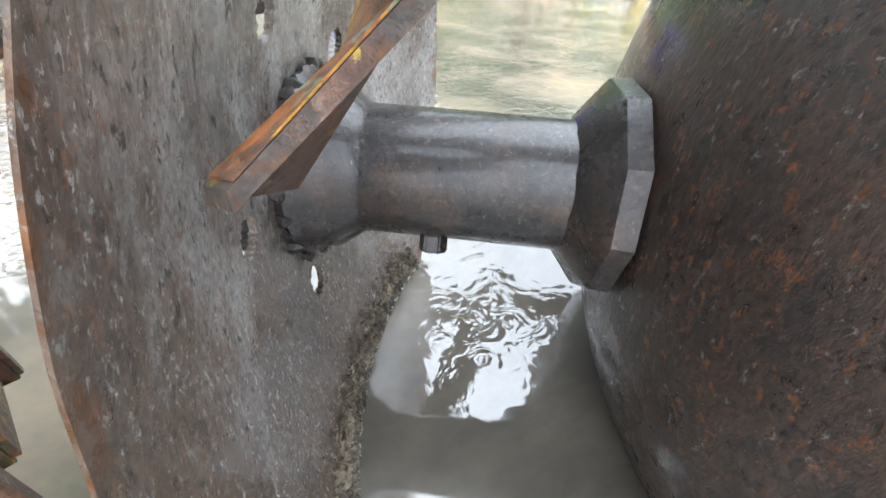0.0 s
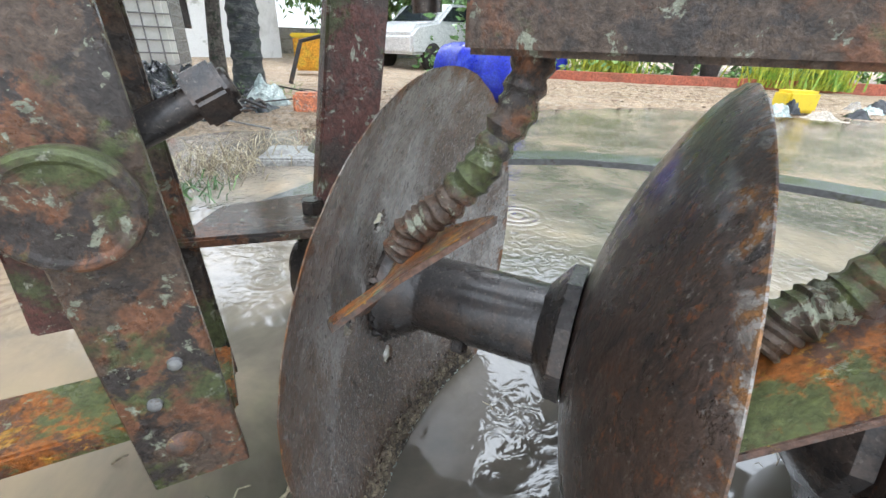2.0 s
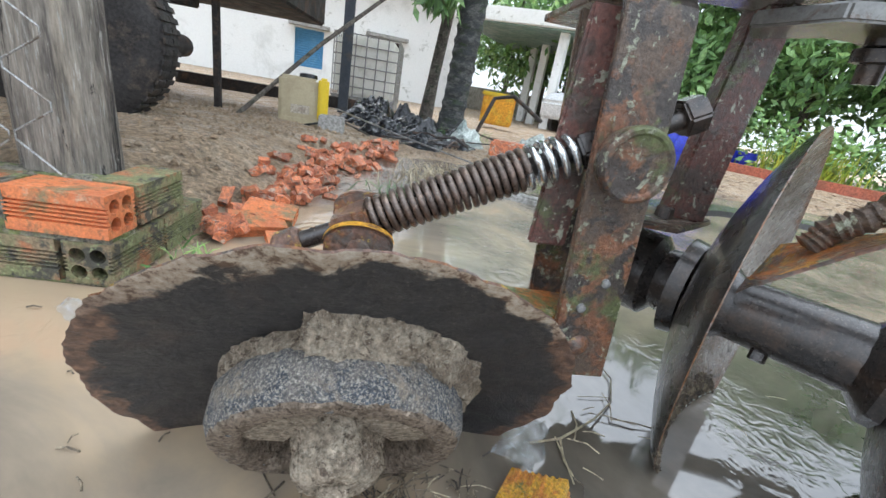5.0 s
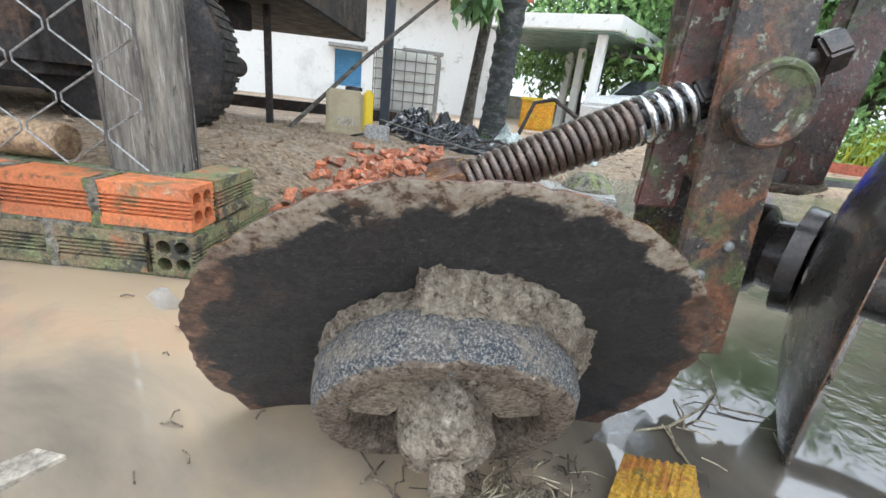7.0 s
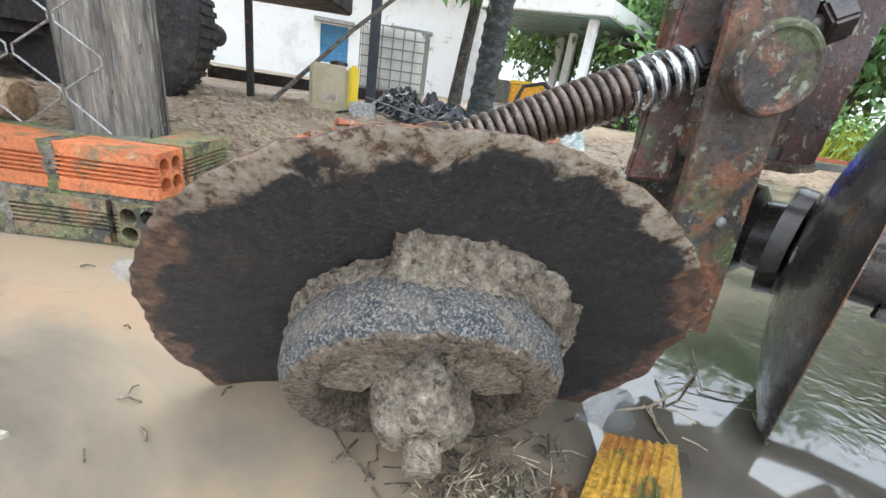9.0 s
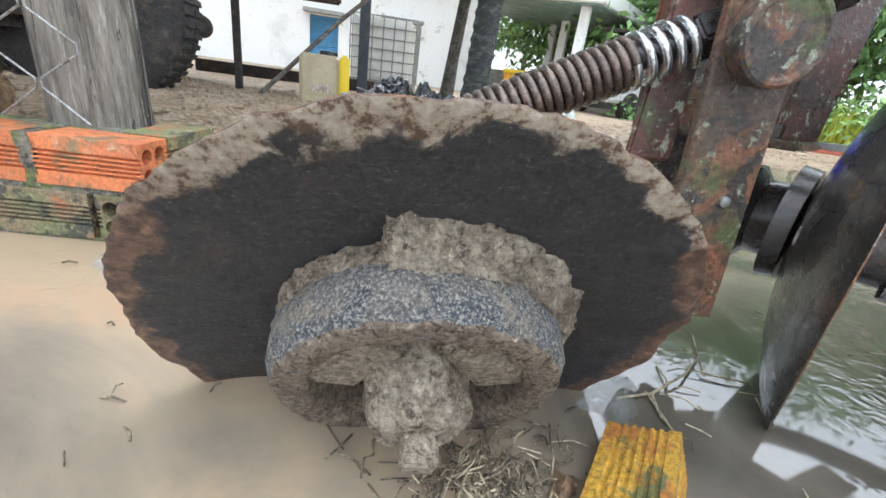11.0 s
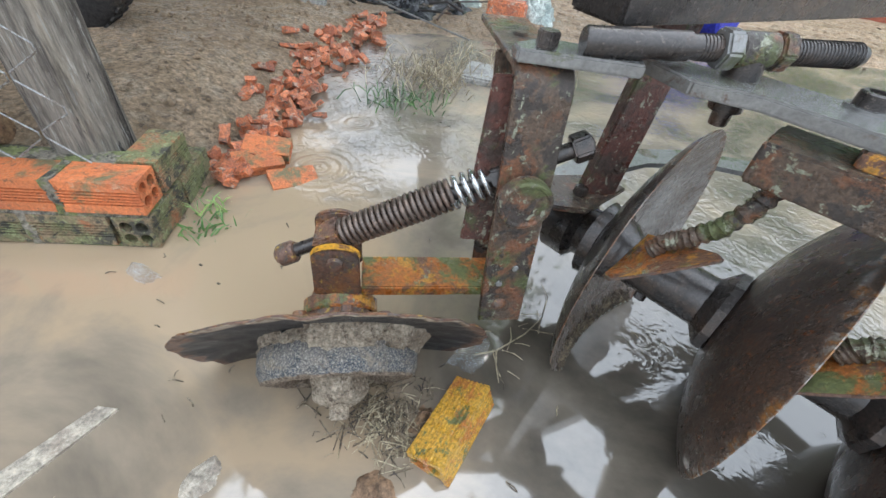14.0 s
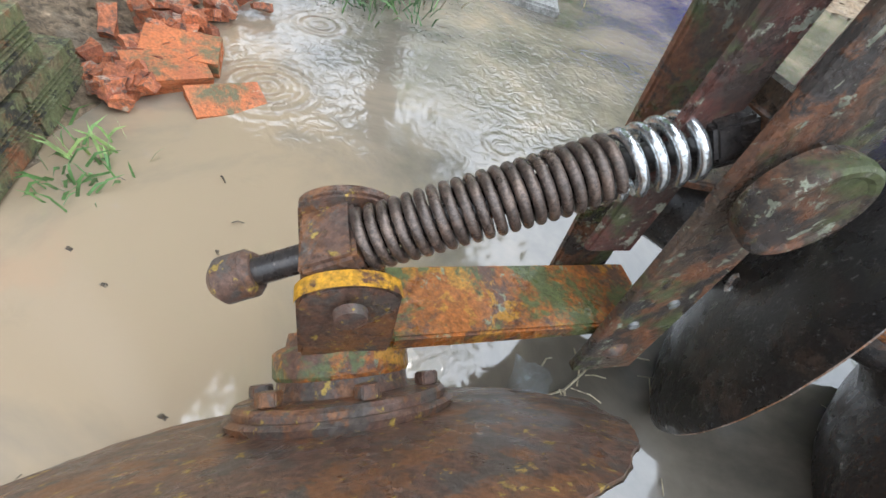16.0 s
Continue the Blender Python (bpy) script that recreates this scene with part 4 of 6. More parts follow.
# rear upright, its foot plate and the curved flat bar behind the discs
part("foot_plate", prism([V(-0.33, 0.49, 0.35), V(-0.186, 0.555, 0.35), V(-0.135, 0.70, 0.35), V(-0.2, 0.72, 0.35), V(-0.34, 0.6, 0.35)], UP * 0.012), M_PAINT, plough, "mossy foot plate over the bearing")
part("foot_bolt", hexnut(V(-0.215, 0.605, 0.362), UP, 0.015, 0.018), M_STEEL, plough)
ub, ut = V(-0.19, 0.64, 0.36), V(-0.166, 0.7195, 0.72)
uw = V(0.8, 0.6, 0).normalized()
part("upright", block((ub + ut) / 2, ut - ub, uw * 0.075, V(uw.y, -uw.x, 0) * 0.03, 0.003), M_REDBRN, plough, "dark red-brown inclined upright")
db = V(-0.235, 0.47, 0.69)
dd = V(0.6, 0.8, 0.03).normalized()
part("main_beam", prism([db, db + dd * 1.3, db + dd * 1.3 + V(-dd.y, dd.x, 0) * 0.11, db + V(-dd.y, dd.x, 0) * 0.11], UP * 0.1, 0.005), M_STEEL, plough, "dark main beam of the plough")
hoop = [(-0.25, 0.56), (-0.2, 0.72), (-0.11, 0.86), (0.03, 0.965), (0.17, 1.0), (0.30, 0.99), (0.42, 0.96), (0.56, 0.89), (0.70, 0.80), (0.85, 0.68), (1.0, 0.55)]
bm = bmesh.new()
rows = []
for i, (x, y) in enumerate(hoop):
    ax, ay = hoop[max(i - 1, 0)]
    bx, by = hoop[min(i + 1, len(hoop) - 1)]
    d = V(bx - ax, by - ay, 0).normalized()
    s = V(-d.y, d.x, 0)
    p = V(x, y, 0.348)
    rows.append([bm.verts.new(q) for q in (p, p + s * 0.075, p + s * 0.075 + UP * 0.012, p + UP * 0.012)])
for a, b in zip(rows, rows[1:]):
    for j in range(4):
        bm.faces.new((a[j], a[(j + 1) % 4], b[(j + 1) % 4], b[j]))
bm.faces.new(rows[0])
bm.faces.new(rows[-1][::-1])
part("curved_bar", bm, M_GREYPL, plough, "curved flat guard bar shining with rain")

# ---- scrapers ----
def bent_plate(rim, top, bottom):
    """A bent plate between two heights over a rim that need not be flat."""
    bm = bmesh.new()
    mid = sum(rim, V(0, 0, 0)) / len(rim) + UP * 0.004
    layers = []
    for h in (top, bottom):
        ring = [bm.verts.new(p + UP * h) for p in rim]
        layers.append((bm.verts.new(mid + UP * h), ring))
    n = len(rim)
    for i in range(n):
        j = (i + 1) % n
        for c, ring in layers:
            bm.faces.new((c, ring[i], ring[j]))
        bm.faces.new((layers[0][1][i], layers[0][1][j], layers[1][1][j], layers[1][1][i]))
    return bm


for k in (0, 1, 2):
    off = N * PITCH * k
    rim = [p + off for p in (V(-0.117, 0.405, 0.349), V(-0.106, 0.388, 0.356), V(-0.047, 0.379, 0.414), V(0.016, 0.396, 0.458), V(0.012, 0.425, 0.447), V(-0.072, 0.524, 0.378), V(-0.105, 0.475, 0.315))]
    blade = part("scraper_blade", bent_plate(rim, 0.0, -0.006), M_RUSTED, plough, "brown bent steel scraper blade, orange paint on its upper face")
    part("paint", bent_plate([q.lerp(sum(rim, V(0, 0, 0)) / 7, 0.03) for q in rim], 0.0012, 0.0004), M_ORANGE, blade, "orange paint with mossy patches")
    stem = [V(-0.066, 0.448, 0.395), V(-0.053, 0.45, 0.418), V(-0.03, 0.448, 0.438), V(0.0, 0.444, 0.475), V(0.025, 0.447, 0.525), V(0.037, 0.455, 0.575)]
    fine = []
    for a, b in zip(stem, stem[1:]):
        fine += [a.lerp(b, j / 12) for j in range(12)]
    fine.append(stem[-1])
    part("scraper_stem", roughen(tube([p + off for p in fine], [0.0145 + 0.0017 * math.sin(j * 1.9) for j in range(len(fine))], 14), 0.003, 70, k), M_PAINT, plough, "knobbly welded scraper stem")

# ---- hollow brick wall ----
def brick_mesh(name, L, W, H, material, all_round=False, seed=0, g=5, dpt=0.0075, band=0.26):
    """A hollow clay brick along x, its corner at the origin: grooved sides, bored ends."""
    bm = bmesh.new()
    prof = []
    span = 1 - 2 * band

    def side(p, q):
        out = []
        px, pz = p
        qx, qz = q
        nx, nz = (qz - pz), -(qx - px)
        ln = math.hypot(nx, nz)
        nx, nz = nx / ln, nz / ln
        out.append(p)
        for i in range(g):
            for f, dd in ((band + span * (i + 0.18) / g, 0), (band + span * (i + 0.36) / g, -dpt), (band + span * (i + 0.68) / g, -dpt), (band + span * (i + 0.86) / g, 0)):
                out.append((px + (qx - px) * f + nx * dd, pz + (qz - pz) * f + nz * dd))
        return out
    c = [(0, 0), (W, 0), (W, H), (0, H)]
    for i in range(4):
        prof += side(c[i], c[(i + 1) % 4]) if i % 2 or all_round else [c[i]]
    ends = []
    for x in (0, L):
        loop = [bm.verts.new((x, y, z)) for y, z in prof]
        ends.append((x, loop))
    n = len(prof)
    for i in range(n):
        j = (i + 1) % n
        bm.faces.new((ends[0][1][i], ends[0][1][j], ends[1][1][j], ends[1][1][i]))
    bores = []
    for hy in (0.29, 0.71):
        for hz in (0.29, 0.71):
            r = min(W, H) * 0.175
            pair = []
            for x in (0, L):
                pair.append([bm.verts.new((x, W * hy + r * math.cos(k), H * hz + r * math.sin(k))) for k in (2 * math.pi * q / 10 for q in range(10))])
            for q in range(10):
                bm.faces.new((pair[0][q], pair[0][(q + 1) % 10], pair[1][(q + 1) % 10], pair[1][q]))
            bores.append(pair)
    for e in (0, 1):
        es = []
        for loop in [ends[e][1]] + [b[e] for b in bores]:
            for i in range(len(loop)):
                es.append(bm.edges.get((loop[i], loop[(i + 1) % len(loop)])))
        bmesh.ops.triangle_fill(bm, use_beauty=True, edges=es)
    return finish(bm, name, material, 30)


WL, WD = V(-0.842, -0.540, 0).normalized(), V(-0.540, 0.842, 0).normalized()
WCOR = V(-1.150, 0.225, 0)
wall = thing("wall_brick", WCOR, "low wall of orange hollow bricks, its foot green with moss", "wall", kind="structure")
me_o = brick_mesh("brick", 0.185, 0.092, 0.09, M_BRICK)
me_m = brick_mesh("brick", 0.185, 0.092, 0.09, M_MOSSBRICK, seed=2)
me_short = brick_mesh("brick", 0.19, 0.092, 0.09, M_MOSSBRICK, seed=3)


def lay(me, p, ax, ay, tilt=0.0):
    ob = new("brick", me)
    ob.parent = wall
    m = Matrix((ax, ay, UP)).transposed().to_4x4()
    m.translation = Vector(p) - WCOR
    ob.matrix_basis = m @ pose(0, 0, 0, tilt, 0, tilt * 0.5)
    return ob


for i in range(7):
    lay(me_o, WCOR + WL * (0.004 + 0.202 * i) + UP * 0.107 + WD * 0.004, WL, WD, 0.6 * math.sin(i * 2.1))
    lay(me_m, WCOR + WL * (0.106 + 0.202 * i) + UP * 0.006 + WD * 0.002, WL, WD)
lay(me_short, WCOR + UP * 0.006, WD, WL)
lay(me_short, WCOR + WD * 0.198 + UP * 0.006, WD, WL)
lay(me_m, WCOR + WD * 0.108 + UP * 0.107 + WL * 0.002, WD, WL, 0.8)
bm = bmesh.new()
poly(bm, [WCOR + WL * 0.008 + WD * 0.008 - UP * 0.06, WCOR + WL * 1.42 + WD * 0.008 - UP * 0.06, WCOR + WL * 1.42 + WD * 0.088 - UP * 0.06, WCOR + WL * 0.008 + WD * 0.088 - UP * 0.06], UP * 0.07)
poly(bm, [WCOR + WL * 0.008 + WD * 0.09 - UP * 0.06, WCOR + WL * 0.084 + WD * 0.09 - UP * 0.06, WCOR + WL * 0.084 + WD * 0.38 - UP * 0.06, WCOR + WL * 0.008 + WD * 0.38 - UP * 0.06], UP * 0.068)
for i in range(7):
    a = WCOR + WL * (0.186 + 0.202 * i) + WD * 0.003
    poly(bm, [a + UP * 0.094, a + WL * 0.022 + UP * 0.094, a + WL * 0.022 + UP * 0.2, a + UP * 0.2], WD * 0.09)
    b = WCOR + WL * (0.287 + 0.202 * i) + WD * 0.002
    poly(bm, [b, b + WL * 0.024, b + WL * 0.024 + UP * 0.1, b + UP * 0.1], WD * 0.09)
poly(bm, [WCOR + WL * 0.006 + WD * 0.006 + UP * 0.094, WCOR + WL * 1.42 + WD * 0.006 + UP * 0.094, WCOR + WL * 1.42 + WD * 0.09 + UP * 0.094, WCOR + WL * 0.006 + WD * 0.09 + UP * 0.094], UP * 0.0145)
poly(bm, [WCOR + WL * 0.094 + WD * 0.096 + UP * 0.05, WCOR + WL * 1.42 + WD * 0.096 + UP * 0.05, WCOR + WL * 1.42 + WD * 0.17 + UP * 0.05, WCOR + WL * 0.094 + WD * 0.17 + UP * 0.05], UP * 0.143)
bmesh.ops.subdivide_edges(bm, edges=[e for e in bm.edges if e.calc_length() > 0.06], cuts=5, use_grid_fill=True)
part("mortar", roughen(bm, 0.006, 60), M_MORTAR, wall, "crumbling mortar grown over with moss")

# ---- wooden posts, wire mesh, log ----
def wood_post(base, lean, r, h, seed):
    bm = bmesh.new()
    pts = [Vector(base) + Vector(lean) * (h * i / 14) + UP * (h * i / 14) for i in range(15)]
    sweep(bm, pts, [r * (1.06 - 0.1 * i / 14) for i in range(15)], 28)
    for v in bm.verts:
        k = math.atan2(v.co.y - base[1], v.co.x - base[0])
        v.co += Vector((math.cos(k), math.sin(k), 0)) * (noise.noise(Vector((math.cos(k) * 5 + seed, math.sin(k) * 5, v.co.z * 1.5))) * 0.011 - 0.006 * max(0, noise.noise(Vector((k * 6, seed, v.co.z * 0.6)))))
    return bm


lone("fence_post", wood_post((-1.435, 0.305, 0.02), (-0.04, -0.01, 0), 0.088, 1.9, 1), M_WOOD, "weathered grey wooden fence post with deep cracks", "post", group="fence posts")
lone("fence_post", wood_post((-2.0, -0.06, 0.05), (-0.02, 0, 0), 0.10, 1.9, 6), M_BARK, "brown rough-barked wooden fence post", "post", group="fence posts")
mesh_f = thing("wire_fence", (-1.6, 0.1, 0.2), "galvanised diamond wire mesh sagging beside a post", "fence")
fo = V(-1.33, 0.20, 0.21)
for j in range(17):
    pts = []
    for i in range(19):
        s = 1 if (i + j) % 2 else -1
        q = fo + WL * (0.042 * 2 * j + 0.040 * s) + UP * (0.066 * i) + WD * (0.004 * s)
        pts += [q - UP * 0.008, q + UP * 0.008] if i else [q]
    part("wire", tube(pts, 0.0021, 6), M_GALV, mesh_f)
lone("log", rod(V(-1.56, 0.17, 0.235), V(-2.2, -0.24, 0.235), 0.042, 24, 0.004), M_LOG, "peeled yellow log lying behind the brick wall", "log")

# ---- added dark wall and roof behind the fence, to block sky reflections ----
lone("sky_block_wall", prism([V(-5.35, -4.2, -0.1), V(-5.2, -4.2, -0.1), V(-5.2, 1.45, -0.1), V(-5.35, 1.45, -0.1)], UP * 5.12, 0.01), M_TRUCK, "added dark wall behind the fence, blocking sky from the puddle reflections", "wall", kind="structure")

# Unseen roof, added so the near left water mirrors something dark.
lone("sky_block_roof", prism([V(-5.5, -4.4, 5.1), V(-2.85, -4.4, 4.8), V(-2.85, 1.8, 4.8), V(-5.5, 1.8, 5.1)], UP * 0.08, 0.01), M_TRUCK, "added dark roof out of view, blocking sky from the puddle reflections", "roof", kind="structure")

# ---- truck behind the fence ----
truck = thing("truck", (-3.2, 1.3, 0.0), "dark rusty truck body with a muddy tyre", "truck")
ta = V(0.66, -0.75, 0).normalized()
tc = V(-2.75, 0.84, 0.50)
wheel_t = part("tyre", turned(tc, ta, [(-0.12, 0.2), (-0.125, 0.3), (-0.115, 0.39), (-0.09, 0.425), (0.09, 0.425), (0.115, 0.39), (0.125, 0.3), (0.12, 0.22), (0.07, 0.2), (0.06, 0.0)], 64), M_TYRE, truck, "worn muddy rubber tyre")
tn, tu, tw = frame_of(ta)
bm = bmesh.new()
for i in range(56):
    k = 2 * math.pi * i / 56
    d = tu * math.cos(k) + tw * math.sin(k)
    for s in (-1, 1):
        c = tc + d * 0.425 + ta * 0.055 * s
        poly(bm, [c - ta * 0.05 - d.cross(ta) * 0.012, c + ta * 0.05 - d.cross(ta) * 0.017, c + ta * 0.05 + d.cross(ta) * 0.008, c - ta * 0.05 + d.cross(ta) * 0.012], d * 0.008)
part("tread", bm, M_TYRE, truck)
bu, bv = V(-0.86, -0.51, 0).normalized(), V(-0.51, 0.86, 0).normalized()
p1 = V(-3.10, 2.07, 0.99)
# Bed is stretched past what is seen, to block sky from the water.
part("cargo_bed", prism([p1, p1 + bu * 8.5, p1 + bu * 8.5 + bv * 2.2, p1 + bv * 2.2], UP * 0.75, 0.02), M_TRUCK, truck, "dark cargo bed underside")
part("chassis_rail", prism([p1 + bu * 0.55 + bv * 0.3 - UP * 0.2, p1 + bu * 4.2 + bv * 0.3 - UP * 0.2, p1 + bu * 4.2 + bv * 0.42 - UP * 0.2, p1 + bu * 0.55 + bv * 0.42 - UP * 0.2], UP * 0.2, 0.01), M_TRUCK, truck)
part("rear_axle", rod(tc, tc - ta * 1.5, 0.08), M_TRUCK, truck)
part("fuel_tank", block(p1 + bu * 2.5 + bv * 0.4 - UP * 0.28, bu * 1.3, bv * 0.5, UP * 0.4, 0.03), M_TRUCK, truck)
part("underbody", block(V(-3.7, 0.35, 0.72), bu * 1.9, bv * 0.9, UP * 0.75, 0.05), M_TRUCK, truck)
part("tyre", turned(V(-4.6, 0.2, 0.5), ta, [(-0.12, 0.2), (-0.115, 0.39), (-0.09, 0.425), (0.09, 0.425), (0.115, 0.39), (0.12, 0.22), (0.06, 0.0)], 40), M_TYRE, truck)
part("support_leg", prism([V(-3.605, 2.12, 0.0), V(-3.555, 2.142, 0.0), V(-3.555, 2.142, 1.0), V(-3.605, 2.12, 1.0)], V(-0.025, 0.04, 0), 0.006), M_TRUCK, truck)

# ---- knapsack sprayer, steel post, tank in a cage ----
spr = thing("knapsack_sprayer", (-3.08, 2.60, 0.04), "faded beige and yellow plastic knapsack sprayer standing on dirt", "sprayer")
sx, sy = V(0.74, 0.67, 0).normalized(), V(-0.67, 0.74, 0).normalized()
so = V(-3.08, 2.60, 0.03)
part("tank", block(so - sx * 0.05 + UP * 0.205, sx * 0.31, sy * 0.22, UP * 0.38, 0.025), M_TIN, spr, "faded beige tank")
part("base", block(so + UP * 0.045, sx * 0.40, sy * 0.24, UP * 0.09, 0.02), M_TIN, spr)
part("frame", block(so + sx * 0.15 + UP * 0.21, sx * 0.085, sy * 0.24, UP * 0.40, 0.02), M_TINY, spr, "yellow plastic back frame")
part("lid", turned(so + UP * 0.392 + sx * 0.02, UP, [(0, 0), (0, 0.075), (0.03, 0.072), (0.036, 0.05), (0.036, 0)], 28), M_BLACKPL, spr, "black filler lid")
part("label", block(so - sx * 0.03 - sy * 0.1115 + UP * 0.14, sx * 0.15, sy * 0.003, UP * 0.07, 0), M_BOARD, spr, "pale worn label")
part("hose", tube([so + sx * 0.12 - sy * 0.13 + UP * 0.05, so + sx * 0.02 - sy * 0.2 + UP * 0.03, so + sx * 0.12 - sy * 0.24 + UP * 0.015, so + sx * 0.25 - sy * 0.2 + UP * 0.012], 0.009, 8), M_BLACKPL, spr)
lone("steel_post", prism([V(-4.12, 4.17, 0), V(-4.03, 4.25, 0), V(-4.08, 4.32, 0), V(-4.17, 4.24, 0)], UP * 3.4, 0.008), M_POST, "dark blue-grey painted steel post", "post")
lone("pole", tube([V(-3.28, 2.08, 0.06), V(-3.22, 2.9, 0.72), V(-3.1, 3.95, 1.5), V(-2.98, 4.9, 2.2)], 0.018, 10), M_BARK, "thin brown pole leaning across the yard", "pole")
ibc = thing("tank_in_cage", (-4.9, 5.46, 0.05), "white plastic liquid tank in a galvanised wire cage", "tank")
io, ix, iy = V(-5.2, 5.2, 0.06), V(0.86, 0.52, 0).normalized(), V(-0.52, 0.86, 0).normalized()
part("pallet", block(io + ix * 0.5 + iy * 0.6 + UP * 0.07, ix * 1.0, iy * 1.2, UP * 0.14, 0.01), M_GALV, ibc)
part("bottle", block(io + ix * 0.5 + iy * 0.6 + UP * 0.59, ix * 0.94, iy * 1.14, UP * 0.9, 0.06), M_TANK, ibc, "translucent white plastic bottle")
part("cap", turned(io + ix * 0.5 + iy * 0.6 + UP * 1.03, UP, [(0, 0), (0, 0.1), (0.05, 0.1), (0.05, 0)], 24), M_BLACKPL, ibc)
for j in range(7):
    z = UP * (0.14 + 0.152 * j)
    part("cage_bar", tube([io + z, io + ix + z, io + ix + iy * 1.2 + z, io + iy * 1.2 + z, io + z], 0.010, 6), M_GALV, ibc)
for s in range(7):
    for b in (io + ix * (s / 6), io + ix * (s / 6) + iy * 1.2):
        part("cage_bar", tube([b + UP * 0.12, b + UP * 1.06], 0.010, 6), M_GALV, ibc)
for s in range(1, 7):
    for b in (io + iy * (1.2 * s / 7), io + ix + iy * (1.2 * s / 7)):
        part("cage_bar", tube([b + UP * 0.12, b + UP * 1.06], 0.010, 6), M_GALV, ibc)

# ---- house with shutters and an open porch ----
house = thing("house", (-10, 10.5, 0), "white plastered house with blue shutters", "house")
ha, hu = V(-12.7, 8.0, 0), V(0.733, 0.680, 0).normalized()
hb = V(-hu.y, hu.x, 0)


def wall_with_holes(o, u, L, H, t, holes):
    """A wall from o along u with rectangular openings (u0, u1, z0, z1) cut through."""
    bm = bmesh.new()
    us = sorted({0, L, *[h[0] for h in holes], *[h[1] for h in holes]})
    zs = sorted({0, H, *[h[2] for h in holes], *[h[3] for h in holes]})
    w = V(-u.y, u.x, 0)
    for a, b in zip(us, us[1:]):
        for c, d in zip(zs, zs[1:]):
            m = ((a + b) / 2, (c + d) / 2)
            if any(h[0] < m[0] < h[1] and h[2] < m[1] < h[3] for h in holes):
                continue
            poly(bm, [o + u * a + UP * c, o + u * b + UP * c, o + u * b + UP * d, o + u * a + UP * d], w * t)
    bmesh.ops.remove_doubles(bm, verts=bm.verts, dist=0.001)
    return bm


part("front_wall", wall_with_holes(ha - hu * 6, hu, 13.7, 3.5, 0.25, [(8.47, 9.30, 0.55, 1.60), (10.70, 11.65, 0.75, 1.72)]), M_WHITE, house, "white plaster wall with rain stains", smooth=0)
part("side_wall", wall_with_holes(ha + hu * 7.7 + hb * 0.0, hb, 6.0, 3.5, -0.25, []), M_WHITE, house, smooth=0)
part("roof", prism([ha - hu * 6.5 - hb * 0.8 + UP * 3.5, ha + hu * 8.3 - hb * 0.8 + UP * 3.5, ha + hu * 8.3 + hb * 3 + UP * 4.3, ha - hu * 6.5 + hb * 3 + UP * 4.3], UP * 0.15, 0.02), M_REDKERB, house, "red tiled roof")
for u0, u1, z0, z1, blue in ((2.47, 3.30, 0.55, 1.60, True), (4.70, 5.65, 0.75, 1.72, False)):
    o = ha + hu * u0
    win = part("window", block(o + hu * ((u1 - u0) / 2) + hb * 0.16 + UP * ((z0 + z1) / 2), hu * (u1 - u0), hb * 0.04, UP * (z1 - z0), 0.005), M_BLUESH if blue else M_TRUCK, house, "blue louvred shutters" if blue else "dark open window")
    part("lintel", block(o + hu * ((u1 - u0) / 2) - hb * 0.12 + UP * (z1 + 0.09), hu * (u1 - u0 + 0.34), hb * 0.3, UP * 0.1, 0.01), M_CONC, win, "stained projecting lintel")
    if blue:
        for s in range(2):
            for i in range(15):
                part("louvre", block(o + hu * ((u1 - u0) * (0.26 + 0.48 * s)) + hb * 0.125 + UP * (z0 + 0.07 + 0.065 * i), hu * 0.34, hb * 0.03 + UP * 0.02, UP * 0.022 - hb * 0.01, 0), M_BLUESH, win)
        part("mullion", block(o + hu * ((u1 - u0) / 2) + hb * 0.12 + UP * ((z0 + z1) / 2), hu * 0.05, hb * 0.05, UP * (z1 - z0), 0.004), M_BLUESH, win)
porch = thing("porch", (-4, 12.5, 0), "open porch with white columns and a green ceiling", "porch")
part("roof_slab", prism([V(-6.2, 10.6, 2.42), V(-2.9, 11.0, 2.42), V(-2.2, 15.5, 2.42), V(-6.5, 15.5, 2.42)], UP * 0.34, 0.02), M_WHITE, porch, "white fascia of the porch roof")
part("porch_ceiling", prism([V(-6.15, 10.7, 2.38), V(-3.0, 11.1, 2.38), V(-2.4, 15.4, 2.38), V(-6.4, 15.4, 2.38)], UP * 0.035, 0), M_ROOF, porch, "green porch ceiling")
for x, y in ((-3.35, 11.35), (-4.45, 13.6), (-3.9, 13.4), (-5.1, 14.5)):
    part("column", block(V(x, y, 1.19), V(0.22, 0, 0), V(0, 0.22, 0), UP * 2.38, 0.01), M_WHITE, porch, "white square column")
part("side_roof", prism([V(-3.0, 12.0, 2.0), V(1.0, 13.5, 2.0), V(0.6, 17.0, 2.4), V(-3.2, 16.0, 2.4)], UP * 0.08, 0.01), M_TRUCK, porch, "dark lean-to roof")
lone("boundary_wall", wall_with_holes(V(-14, 17.5, 0), V(1, 0.02, 0).normalized(), 12, 1.0, 0.2, []), M_CONC, "low grey concrete boundary wall", "wall", kind="structure", smooth=0)
lone("yard_kerb", prism([V(-6.2, 3.35, 0.0), V(-4.3, 4.75, 0.0), V(-4.38, 4.86, 0.0), V(-6.3, 3.46, 0.0)], UP * 0.2, 0.01), M_TRUCK, "dark low kerb along the yard", "kerb", kind="structure")


